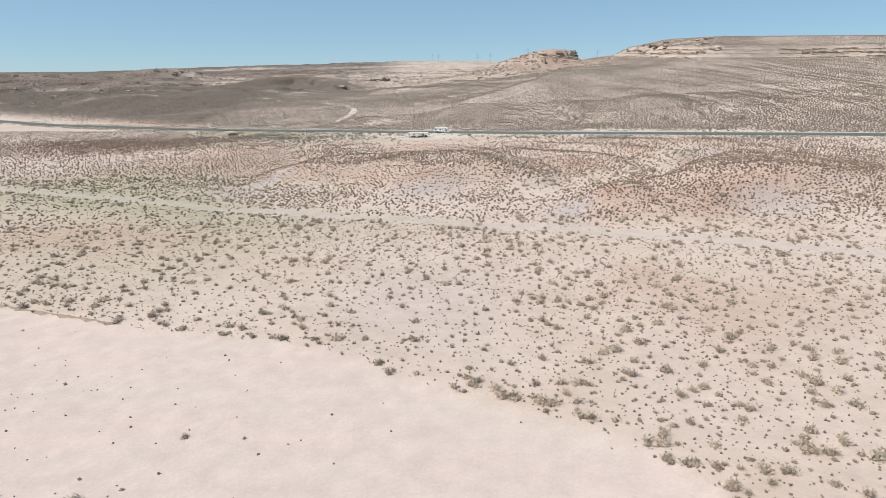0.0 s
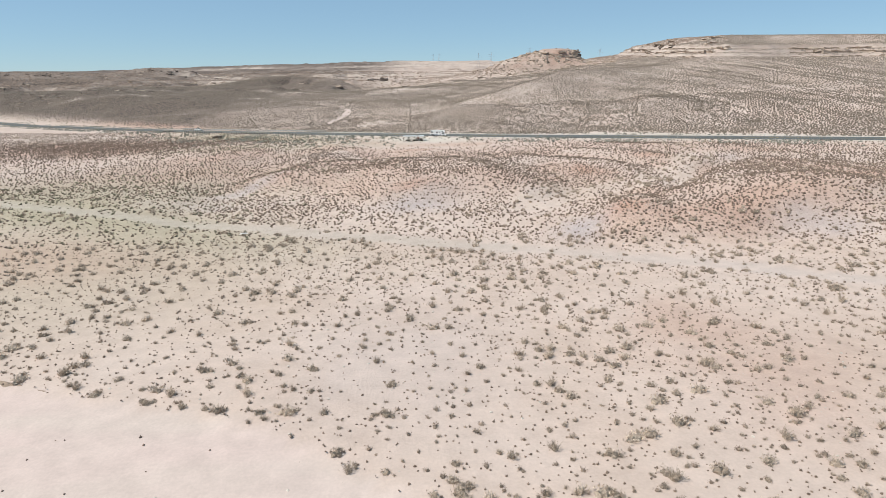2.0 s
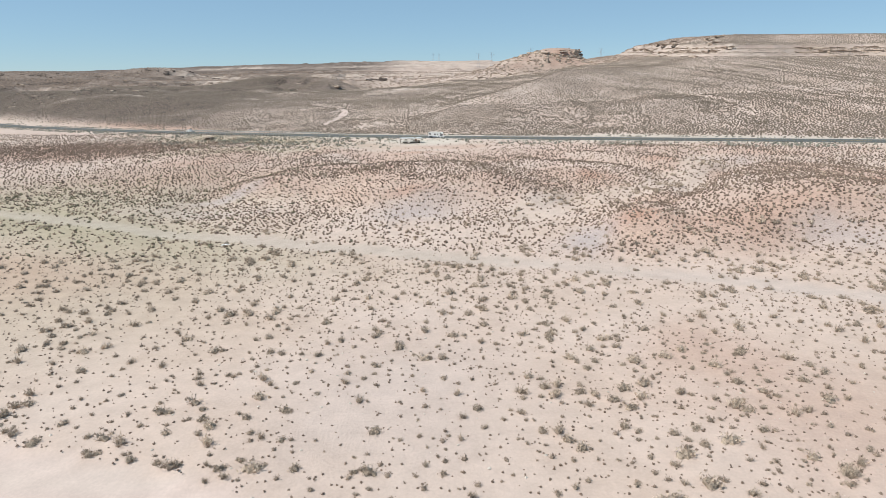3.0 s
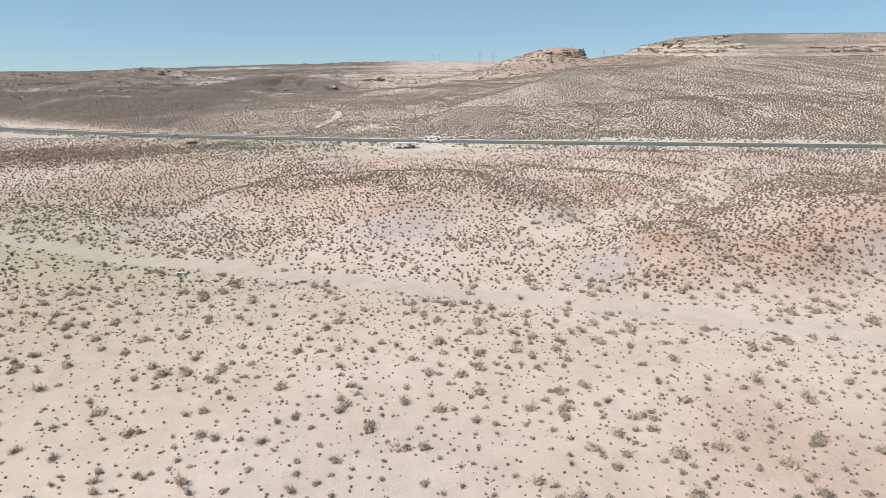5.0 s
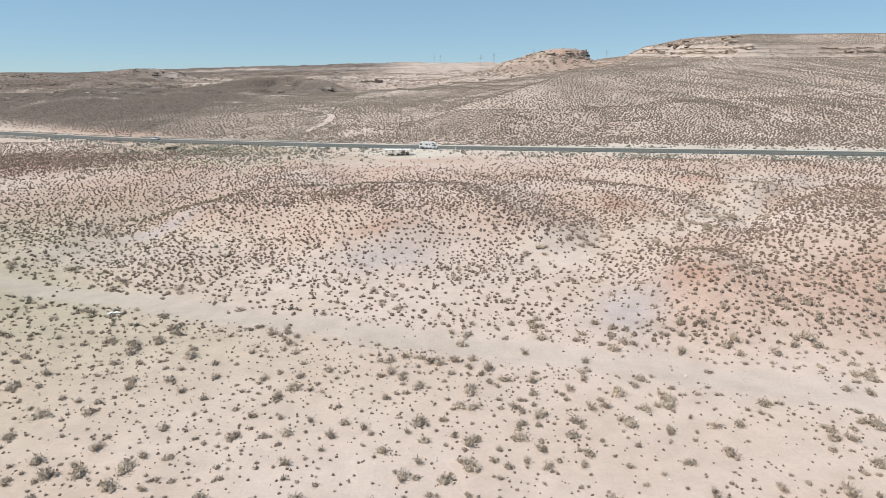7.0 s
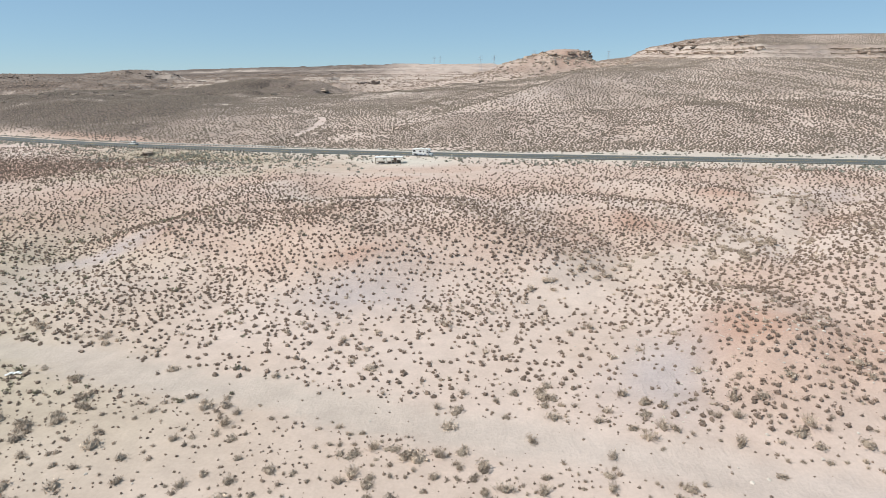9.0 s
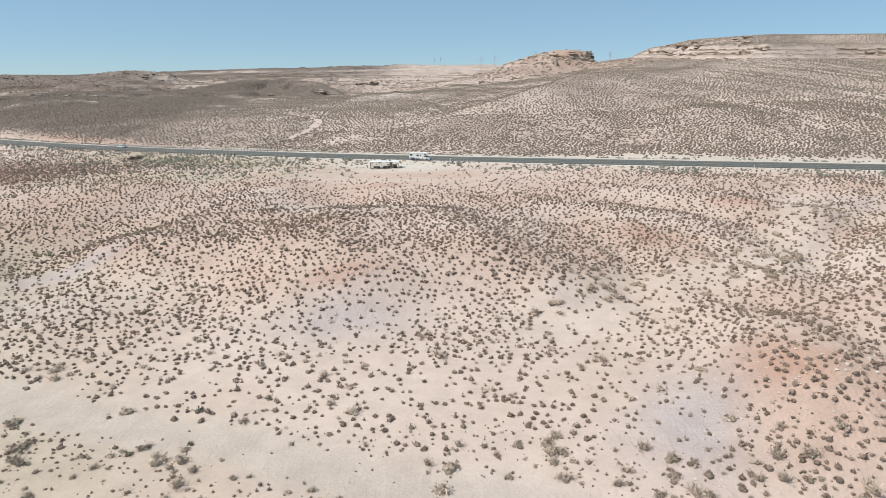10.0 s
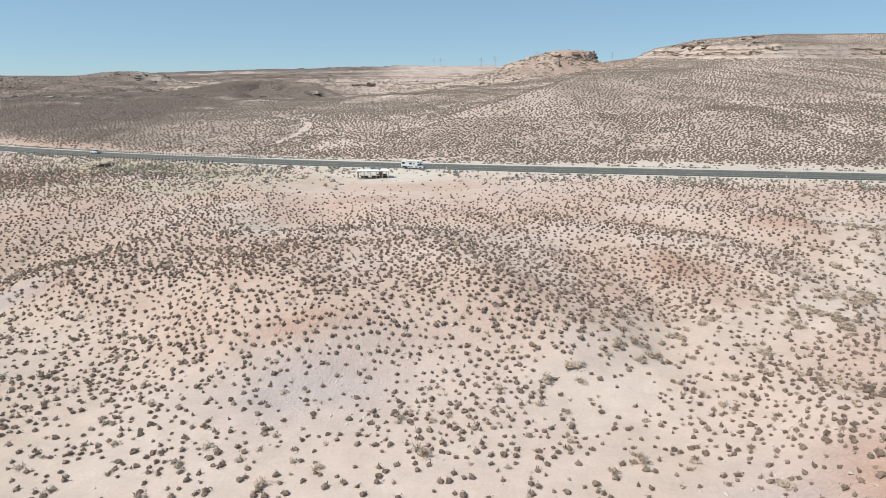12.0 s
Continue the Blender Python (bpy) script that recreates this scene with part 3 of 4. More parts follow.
def road_strip(name, offset, half, lift, x0, x1, step, material, label):
    xs = np.arange(x0, x1, step)
    yc = road_y(xs)
    tx, ty = np.gradient(xs), np.gradient(yc)
    size = np.hypot(tx, ty)
    nx, ny = -ty / size, tx / size
    z = road_z(xs) + lift
    a = np.stack([xs + nx * (offset - half), yc + ny * (offset - half), z], -1)
    b = np.stack([xs + nx * (offset + half), yc + ny * (offset + half), z], -1)
    n = len(xs)
    drop = np.array([0, 0, 0.12 if half > 1 else 0.003])
    verts = np.concatenate([a, b, a - drop, b - drop])
    k = np.arange(n - 1)
    faces = np.concatenate([np.stack([k, k + 1, n + k + 1, n + k], -1)[:, ::-1], np.stack([k, k + 1, 2 * n + k + 1, 2 * n + k], -1),
                            np.stack([n + k, n + k + 1, 3 * n + k + 1, 3 * n + k], -1)[:, ::-1]])
    ob = from_arrays(name, verts, faces, material)
    return tagged(ob, label, "road", kind="structure")


road_strip("road", 0, ROAD_HALF, 0.14, -1400, 900, 4.0, ASPHALT, "grey two-lane asphalt highway")
road_strip("trim_edge_line", -ROAD_HALF + 2.0, 0.07, 0.146, -700, 500, 4.0, LINE, "white painted edge line")
road_strip("trim_edge_line_far", ROAD_HALF - 2.0, 0.07, 0.146, -700, 500, 4.0, LINE, "white painted edge line")
road_strip("trim_centre_line", -0.12, 0.06, 0.146, -700, 500, 4.0, YELLOW, "yellow painted centre line")
road_strip("trim_centre_line_far", 0.12, 0.06, 0.146, -700, 500, 4.0, YELLOW, "yellow painted centre line")


# ---- desert scrub ----
rng = np.random.default_rng(7)


def tuft(blades, leaves, high, seed, blade_w=0.05, leaf=0.13, core=0.5, sides=6, lean=12, lobes=3):
    """One shrub of unit width, as corners, triangles and the number of triangles of its woody heart: a small dense heart, stiff twigs
    that fan out of several roots like a broom, and leaf clumps near their tips."""
    r = np.random.default_rng(seed)
    out = []
    roots = [(0, 0, 1.0)] + [(r.uniform(-.3, .3), r.uniform(-.24, .24), r.uniform(.5, .85)) for _ in range(lobes - 1)]
    hearts = []
    for k, (lx, ly, ls) in enumerate(roots if lobes > 3 else roots[:1]):
        v, f, _ = clump(seed * 7 + 1000 + k, high * core, 3 if sides > 6 else 2, sides)
        hearts.append((v * [core * ls, core * ls, ls] + [lx * .9, ly * .9, 0], f + k * len(v)))
    heart_v, heart_f = (np.concatenate(q) for q in zip(*hearts))
    for k in range(blades):
        lx, ly, ls = roots[k % lobes]
        a, e = r.uniform(0, 2 * math.pi), math.asin(r.uniform(math.sin(radians(lean)), .999))
        d = np.array([math.cos(a) * math.cos(e) * .5, math.sin(a) * math.cos(e) * .5, math.sin(e) * high]) * ls * r.uniform(.55, 1.05)
        root = np.array([lx * .9, ly * .9, -0.02]) + r.normal(size=3) * [.05, .05, 0]
        b = r.uniform(0, math.pi)
        side = np.array([math.cos(b), math.sin(b), r.uniform(-.5, .5)]) * blade_w * r.uniform(.6, 1.4)
        if k % 2:
            out.append([root + d * .15, root + d - side, root + d * r.uniform(.8, 1) + side])
        else:
            out.append([root + d * .2 - side, root + d * .25 + side, root + d * 1.06])
    for k in range(leaves):
        lx, ly, ls = roots[k % lobes]
        a, e, q = r.uniform(0, 2 * math.pi), math.asin(r.uniform(.02, .999)), r.uniform(.6, 1.0)
        c = np.array([lx + math.cos(a) * math.cos(e) * .46 * ls * q, ly + math.sin(a) * math.cos(e) * .46 * ls * q, math.sin(e) * high * .9 * ls * q + .03])
        w = r.normal(size=(3, 3)) * leaf * .5
        out.append([c + w[0], c + w[1], c + w[2] + np.array([0, 0, leaf * .6])])
    v = np.array(out).reshape(-1, 3)
    f = np.arange(len(v)).reshape(-1, 3)
    v, f = np.concatenate([heart_v, v]), np.concatenate([heart_f, f + len(heart_v)])
    v[:, 2] = np.maximum(v[:, 2], -0.05)
    return v, f, len(heart_f)


def clump(seed, high=0.5, rings=2, sides=6):
    """A small shrub far off: an uneven closed cushion."""
    r = np.random.default_rng(seed)
    v, f = [], []
    for k in range(rings):
        rad, z = ((.5, -.04), (.47, high * .5), (.32, high * .85))[k]
        for s in range(sides):
            a = 2 * math.pi * (s + r.uniform(-.3, .3)) / sides
            q = rad * r.uniform(.65, 1.2)
            v.append((math.cos(a) * q, math.sin(a) * q, z * r.uniform(.6, 1.3)))
    v.append((r.uniform(-.15, .15), r.uniform(-.15, .15), high))
    for k in range(rings - 1):
        for s in range(sides):
            a, b = k * sides + s, k * sides + (s + 1) % sides
            f += [(a, b, b + sides), (a, b + sides, a + sides)]
    top = len(v) - 1
    f += [((rings - 1) * sides + s, (rings - 1) * sides + (s + 1) % sides, top) for s in range(sides)]
    return np.array(v), np.array(f), 0


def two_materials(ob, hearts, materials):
    """Twigs take the first material, woody hearts the second, mostly darkened for inner shade."""
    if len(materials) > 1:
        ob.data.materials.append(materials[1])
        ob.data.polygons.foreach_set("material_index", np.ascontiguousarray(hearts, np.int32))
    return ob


def scatter(name, shapes, x, y, size, tall, materials, label, category):
    """Plants them all as one piece of stuff."""
    z = land(x, y)
    pick = rng.integers(0, len(shapes), len(x))
    turn = rng.uniform(0, 2 * math.pi, len(x))
    all_v, all_f, all_h, base_n = [], [], [], 0
    for k, (v, f, hearts) in enumerate(shapes):
        who = np.nonzero(pick == k)[0]
        if not len(who):
            continue
        c, s = np.cos(turn[who])[:, None], np.sin(turn[who])[:, None]
        px = (v[None, :, 0] * c - v[None, :, 1] * s) * size[who][:, None] + x[who][:, None]
        py = (v[None, :, 0] * s + v[None, :, 1] * c) * size[who][:, None] + y[who][:, None]
        pz = v[None, :, 2] * (size * tall)[who][:, None] + z[who][:, None]
        all_v.append(np.stack([px, py, pz], -1).reshape(-1, 3))
        all_f.append((f[None] + (np.arange(len(who)) * len(v))[:, None, None]).reshape(-1, 3) + base_n)
        all_h.append(np.tile(np.arange(len(f)) < hearts, len(who)))
        base_n += len(who) * len(v)
    ob = from_arrays(name, np.concatenate(all_v), np.concatenate(all_f), materials[0])
    two_materials(ob, np.concatenate(all_h), materials)
    return tagged(ob, label, category, kind="stuff")


def sown(y0, y1, cell, keep, margin=14, loose=0.72):
    """Evenly spread places, each shifted a little, inside the stretch of land that lies before the walk."""
    gx, gy = np.meshgrid(np.arange(-0.78 * y1 - margin, 0.8 * y1 + margin, cell * 1.07), np.arange(y0, y1, cell * .93))
    gx = gx + (np.arange(gx.shape[0]) % 2)[:, None] * cell * .53
    gx = (gx + rng.uniform(-.5, .5, gx.shape) * cell * loose + 2.5 * cell * (fractal(gx, gy, cell * 9, 141, 2) - .5)).ravel()
    gy = (gy + rng.uniform(-.5, .5, gy.shape) * cell * loose).ravel() + 2.5 * cell * (fractal(gx, gy.ravel(), cell * 9, 143, 2) - .5)
    ok = (gx > -0.78 * gy - margin) & (gx < 0.8 * gy + margin)
    gx, gy = gx[ok], gy[ok]
    ok = rng.uniform(size=len(gx)) < keep(gx, gy)
    return gx[ok], gy[ok]


def bare(x, y):
    """1 where scrub may stand, less where the soil is bare."""
    sand, red, lilac, green, gravel, brown, ledge = zones(x, y)
    off = np.abs(y - road_y(x)) * .91
    free = 1 - 0.985 * ramp(sand, .3, .7)
    free = free * (1 - 0.72 * lilac) * (1 - 0.75 * gravel) * (1 - 0.8 * ledge) * (off > 9.5)
    free = free * (1 - 0.8 * patch(x, y, 4, 291, 74, 27, -14, 0.7)) * (1 - 0.92 * patch(x, y, -12, 303, 44, 24, -14, 0.7))        # the trodden flat before the stall
    free = free * (1 - 0.9 * ramp(-np.hypot((x - 148) / 1.3, y - 830), -70, -48))      # the stony butte
    free = free * (1 - 0.85 * ramp(-line_distance(x, y, TRACK)[0], -3.4, -2.0))
    return free, green


def uneven(x, y):
    return 0.5 + 0.4 * ramp(fractal(x, y, 18, 101), 0.3, 0.6) + 0.4 * ramp(fractal(x, y, 5, 107, 2), 0.35, 0.65)


def sizes(n, small, big, power=2.2):
    return small + (big - small) * rng.uniform(size=n) ** power


near_a = [tuft(50, 90, .52, s, .016, .09, .5, 6, 22, 5) for s in range(4)] + [tuft(110, 20, .6, s, .016, .06, .36, 7, 26, 3) for s in range(4, 7)]
near_b = [tuft(40, 20, .5, s + 20, .024, .095, .48, 6, 14, 3) for s in range(6)]
mid_a = [tuft(20, 10, .58, s + 40, .05, .15, .5, 6, 18) for s in range(6)]
mid_b = [tuft(2, 10, .56, s + 50, .04, .18, .7, 5, 10, 2) for s in range(8)]
small = [tuft(0, 5, .54, s + 70, .08, .2, .74, 5, 10, 2) for s in range(8)]
far_a = [clump(s + 80, .5, 2, 5) for s in range(8)]
far_b = [clump(s + 90, .5, 1, 5) for s in range(8)]


def split(x, y, share):
    k = rng.uniform(size=len(x)) < share
    return (x[k], y[k]), (x[~k], y[~k])


# the open plain
px_, py_ = sown(36, 155, 1.75, lambda x, y: .9 * bare(x, y)[0] * uneven(x, y), loose=1.2)
grey, dark = split(px_, py_, 0.5)
grey_size = sizes(len(grey[0]), .6, 2.5, 2.4)
big = np.argsort(-grey_size - 0.004 * (150 - grey[1]))[:260]
rest = np.setdiff1d(np.arange(len(grey[0])), big)
scatter("plain_scrub", near_a, grey[0][rest], grey[1][rest], grey_size[rest], np.ones(len(rest)), (BRUSH_GREY, BRUSH_SHADED_WOOD), "small grey-green spiky desert scrub on pale sand", "scrub")
scatter("plain_brush", near_b, *dark, sizes(len(dark[0]), .4, 1.3, 2.2), np.ones(len(dark[0])), (BRUSH_BROWN, BRUSH_BROWN), "small brown rounded desert brush on pale sand", "scrub")
tx_, ty_ = sown(36, 160, 1.05, lambda x, y: 0.5 * bare(x, y)[0] * uneven(x, y) + 0.06 * patch(x, y, -50, 60, 26, 22), loose=1.3)
scatter("plain_tufts", small, tx_, ty_, sizes(len(tx_), .2, .52, 1.4), np.ones(len(tx_)), (BRUSH_DARK,), "tiny dry tufts of desert grass on sand", "scrub")

# the same plain to both sides of the way and behind it
ox_, oy_ = np.meshgrid(np.arange(-230, 230, 3.8), np.arange(-90, 190, 3.8))
ox_, oy_ = ((v + rng.uniform(-1.9, 1.9, v.shape)).ravel() for v in (ox_, oy_))
ok = ((ox_ < -0.78 * oy_ - 14) | (ox_ > 0.8 * oy_ + 14) | (oy_ < 36)) & (rng.uniform(size=len(ox_)) < bare(ox_, oy_)[0])
scatter("outer_brush", far_a, ox_[ok], oy_[ok], sizes(int(ok.sum()), .5, 1.7, 2.2), np.ones(int(ok.sum())), (BRUSH_BROWN,), "small brown desert brush on the open plain", "scrub")


# bushes that line the dirt track and fill the dry draw on the hills' flank
def lining(x, y):
    d, _ = line_distance(x, y, TRACK)
    g, _ = line_distance(x, y, DRAWS[0][0])
    return 0.42 * ramp(d, 2.8, 4.5) * ramp(-d, -13, -6) * ramp(fractal(x, y, 11, 131), .42, .6) + 0.62 * ramp(-g, -12, -5) * ramp(y, 183, 195) * ramp(fractal(x, y, 6, 133), .35, .6)


lx_, ly_ = sown(100, 290, 1.9, lining)
scatter("track_brush", near_a, lx_, ly_, sizes(len(lx_), .7, 2.6, 2.2), np.full(len(lx_), .8), (BRUSH_GREY, BRUSH_SHADED_WOOD), "wide grey-green bushes lining a dirt track", "scrub")

# single shrubs, the larger ones on the plain
shrub_data = []
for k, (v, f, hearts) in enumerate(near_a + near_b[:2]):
    ob = two_materials(from_arrays("shrub", v, f, BRUSH_GREY), np.arange(len(f)) < hearts, (None, BRUSH_SHADED_WOOD))
    shrub_data.append(ob.data)
    bpy.data.objects.remove(ob)


def shrub(x, y, wide, tall, k, turn):
    ob = new("shrub", shrub_data[k % len(shrub_data)])
    ob.matrix_world = pose(x, y, height(x, y), 0, 0, turn) @ Matrix.Diagonal((wide, wide, wide * tall, 1))
    return tagged(ob, "wide grey-green desert shrub" if wide > 1.9 else "grey-green spiky desert shrub on pale sand", "shrub", "shrubs on the plain")


EDGE_SHRUBS = [(-39.2, 86.9, 1.2), (-31.4, 85.2, 0.9), (-27.6, 84.2, 1.1), (-24.6, 83.3, 1.0), (-22.2, 82.7, 1.0), (-17, 80.8, 1.1), (-6.3, 71.4, 1.6), (-2.6, 70.8, 1.3), (2.0, 67.2, 1.5), (4.4, 67.4, 1.4),
               (8.4, 64.4, 2.2), (9.2, 63.6, 1.5), (12.1, 63.0, 2.0), (13.1, 62.2, 1.8), (15.8, 59.4, 1.8), (16.9, 59.2, 1.7), (19.3, 58.6, 1.4),
               (21.3, 54.2, 1.7), (22.9, 54.0, 1.6), (24.3, 50.6, 1.5), (30.8, 49.6, 1.6), (36.5, 53.2, 1.6), (26.5, 46.8, 1.4)]
for k, (x, y, w) in enumerate(EDGE_SHRUBS):
    shrub(x, y, 1.3 * w, 0.95, k, 57.0 * k)
TRACK_SHRUBS = [(10.1, 133.6, 2.0), (43.8, 117.7, 2.8), (-65.8, 187.8, 2.8), (10.3, 123.2, 1.7), (18.1, 122.5, 1.8), (-60.1, 144.2, 2.0), (30.4, 132.3, 1.9),
                (36.7, 128.7, 1.8), (6.2, 126.8, 1.7), (10.7, 149.9, 2.3), (19, 146.9, 2.0), (26.4, 143.8, 1.9), (-17.9, 148, 1.8), (-15, 156.3, 1.9),
                (-.1, 145, 1.7), (.9, 162.3, 2.0), (-19.3, 156.7, 1.8), (-24.1, 163.4, 2.1), (11.8, 145.1, 1.8), (10.5, 174.7, 2.8), (31, 173, 2.2),
                (-3.7, 170.4, 2.1), (-12.2, 173.5, 2.0), (40.8, 167.5, 2.2), (27.5, 189.3, 2.4), (24.5, 187.5, 2.2), (63.9, 195.5, 3.0), (74.2, 207.1, 2.8)]
for k, (x, y, w) in enumerate(TRACK_SHRUBS):
    shrub(x, y, w, 0.85, k + 3, 83.0 * k)
for k, i in enumerate(big):
    shrub(float(grey[0][i]), float(grey[1][i]), float(grey_size[i]), 1.0, k, 41.0 * k)


# the low hills before the road
def on_hills(x, y):
    h = hilliness(x, y)
    g, _ = line_distance(x, y, DRAWS[0][0])
    thick = 0.34 + 0.3 * patch(x, y, -92, 236, 64, 34, 0) + 0.2 * ramp(y, 186, 215) + 0.45 * ramp(h, 0.1, 0.45) + 0.65 * patch(x, y, 21, 187, 17, 9, 10, 0.5) + 0.45 * patch(x, y, -34, 188, 24, 14, -10, 0.5) + 0.4 * patch(x, y, -55, 262, 36, 13, 4, 0.6)
    thick = np.where(y < 155, 0.8 * ramp(h, 0.12, 0.5), np.minimum(thick, .93))
    thick = thick * (1 - 0.6 * patch(x, y, -116, 282, 50, 13, -18, 0.8))
    thick = thick * (1 - 0.55 * ramp(-g, -9, -4)) * (0.72 + 0.28 * uneven(x, y))
    return np.where(y < road_y(x) - 8, thick * (1 - 0.25 * ramp(y, 280, 320) * ramp(x, -110, -60)) * bare(x, y)[0], 0)


for name, a, b, cell, shapes, low, high in (("foothill", 138, 226, 0.98, mid_b, .55, 1.08), ("hill", 226, 420, 1.26, small, .58, 1.05)):
    hx_, hy_ = sown(a, b, cell, on_hills)
    grn = bare(hx_, hy_)[1]
    green_k = rng.uniform(size=len(hx_)) < 0.7 * grn
    n = int(green_k.sum())
    scatter(name + "_green_scrub", mid_a, hx_[green_k], hy_[green_k], sizes(n, .4, 1.7, 2.4), np.full(n, .9), (BRUSH_GREEN, BRUSH_OLIVE), "olive green low scrub on grassy soil", "scrub")
    (ax, ay), (bx, by) = split(hx_[~green_k], hy_[~green_k], 0.9)
    scatter(name + "_brush", shapes, ax, ay, sizes(len(ax), low, high, 1.3), np.ones(len(ax)), (BRUSH_DARK,), "dark dry brush dotted over low hills", "scrub")
    scatter(name + "_scrub", mid_a, bx, by, sizes(len(bx), .6, 1.6, 2.2), np.ones(len(bx)), (BRUSH_GREY, BRUSH_SHADED_WOOD), "grey-green scrub dotted over low hills", "scrub")

qx_, qy_ = sown(255, 400, 1.3, lambda x, y: np.where(y < road_y(x) - 16, .95 * patch(x, y, -165, 326, 54, 34, 0, 0.8), 0))
scatter("dark_hill_brush", small, qx_, qy_, sizes(len(qx_), .7, 1.3, 1.3), np.ones(len(qx_)), (BRUSH_DARK,), "dense dark reddish brush covering a low hill", "scrub")


# pale bushes along the highway
def by_the_road(x, y):
    off = (y - road_y(x)) * .91
    near = 1.6 * ramp(-off, 9, 10.5) * ramp(off, -21, -14) * (0.3 + 0.7 * ramp(np.abs(x + 5), 26, 50))
    near = near + 0.9 * patch(x, y, -92, 344, 62, 18, -27)
    far = 0.6 * ramp(off, 10, 12) * ramp(-off, -22, -15)
    return np.where(np.abs(off) > 9.8, near + far, 0) * ramp(fractal(x, y, 9, 121), .35, .6)


vx_, vy_ = sown(170, 560, 1.7, by_the_road)
scatter("verge_brush", mid_a, vx_, vy_, sizes(len(vx_), .8, 2.3, 1.6), np.full(len(vx_), .9), (BRUSH_PALE,), "pale grey-green bushes along a highway verge", "scrub")


# the long slope beyond the road, its brush so thick that the pale soil shows only in gaps
def beyond(a, b):
    def keep(x, y):
        gaps = ramp(fractal(x, y, 34, 151, 3), 0.3, 0.48) * 0.27 + 0.72
        return np.where((y > road_y(x) + 15) & (y >= a) & (y < b), np.clip(gaps * (0.12 + 0.88 * bare(x, y)[0]) * ramp(y - road_y(x), 20, 38), 0, 1), 0)
    return keep


sx_, sy_ = sown(215, 430, 1.38, beyond(0, 430))
scatter("slope_brush", far_a, sx_, sy_, sizes(len(sx_), .85, 1.35, 1.3), np.full(len(sx_), .8), (BRUSH_OLIVE,), "dark olive dry brush dotted over a long slope", "scrub")
sx_, sy_ = sown(430, 760, 2.1, beyond(430, 760))
scatter("distant_brush", far_b, sx_, sy_, sizes(len(sx_), 1.25, 2.0, 1.3), np.full(len(sx_), .75), (BRUSH_OLIVE,), "dark olive dry brush far off on a slope", "scrub")
sx_, sy_ = sown(760, 1350, 4.8, beyond(760, 1350))
scatter("horizon_brush", far_b, sx_, sy_, sizes(len(sx_), 2.2, 4.2, 1.4), np.full(len(sx_), .6), (BRUSH_DARK,), "dark dry brush on distant stony hills", "scrub")


# ---- rock on the mesa, the butte and the far hills ----
def rock_mesh(seed, sx, sy, sz, rough, material=ROCK):
    """An angular sandstone block, broken and weathered."""
    r = np.random.default_rng(seed)
    bm = bmesh.new()
    bmesh.ops.create_cube(bm, size=1.0)
    bmesh.ops.subdivide_edges(bm, edges=bm.edges[:], cuts=2, use_grid_fill=True)
    o = Vector(r.uniform(-50, 50, 3))
    for v in bm.verts:
        v.co = Vector((v.co.x * sx, v.co.y * sy, v.co.z * sz)) * (1 + rough * noise.noise(v.co * 1.7 + o))
        v.co += Vector(r.uniform(-1, 1, 3)) * 0.05 * min(sx, sy, sz)
        k = 1 - 0.22 * max(0.0, abs(v.co.x / sx) + abs(v.co.y / sy) - 0.75)
        v.co.x *= k
        v.co.y *= k
    me = bpy.data.meshes.new("rock")
    bm.to_mesh(me)
    bm.free()
    me.materials.append(material)
    return me


boulders = [rock_mesh(s, 1.0, random.uniform(.7, 1), random.uniform(.5, .8), .5) for s in range(7)]
slabs = [rock_mesh(s + 20, 1.0, random.uniform(.35, .6), random.uniform(.14, .22), .75) for s in range(6)]


dark_blocks = [rock_mesh(s + 40, 1.0, random.uniform(.6, .9), random.uniform(.4, .7), .6, DARK_ROCK) for s in range(4)]
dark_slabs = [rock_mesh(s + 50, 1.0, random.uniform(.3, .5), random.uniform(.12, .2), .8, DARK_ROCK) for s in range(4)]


def rock(name, me, x, y, size, turn, sink, label, group, lift=0.0, tilt=0.0):
    ob = new(name, me)
    ob.matrix_world = pose(x, y, height(x, y) - sink * size + lift, tilt, 0, turn) @ Matrix.Diagonal((size, size, size, 1))
    return tagged(ob, label, "rock", group)


rr = random.Random(5)
# fallen blocks on the western flank of the butte, fewer on the others
for k in range(160):
    a = rr.uniform(150, 300) if k < 110 else rr.uniform(300, 380)
    d = rr.uniform(26, 84) if k < 110 else rr.uniform(24, 50)
    x, y = 152 + math.cos(radians(a)) * d * (1.45 if a < 260 else 1), 830 + math.sin(radians(a)) * d
    rock("boulder", boulders[k % 7], x, y, rr.uniform(1.8, 5.5) * (1 if d > 34 else 1.2), rr.uniform(0, 360), 0.15, "pale sandstone boulder on a talus slope", "boulders on the butte", 0, rr.uniform(-20, 20))
# the rim of the butte: thick overhanging slabs
for k in range(20):
    a = 170 + k * 10.5
    q = 26 + rr.uniform(-1.5, 1.5)
    x, y = 154 + math.cos(radians(a)) * q * (1.3 if a < 240 else 1), 830 + math.sin(radians(a)) * q
    rock("rock_slab", slabs[k % 6], x, y, rr.uniform(8, 13), a + 90, 0.0, "weathered sandstone slab on the rim of a butte", "slabs on the butte", rr.uniform(-1.5, 0.6), 0)
rock("boulder", dark_blocks[2], 181, 826, 7.5, 40, 0.1, "dark rounded boulder on the rim of a butte", "boulders on the butte", 1.5)

# ledges along the mesa's edge
def along(pts, spacing):
    out = []
    for (ax, ay), (bx, by) in zip(pts, pts[1:]):
        n = max(1, int(math.hypot(bx - ax, by - ay) / spacing))
        out += [(ax + (bx - ax) * k / n, ay + (by - ay) * k / n, math.degrees(math.atan2(by - ay, bx - ax))) for k in range(n)]
    return out


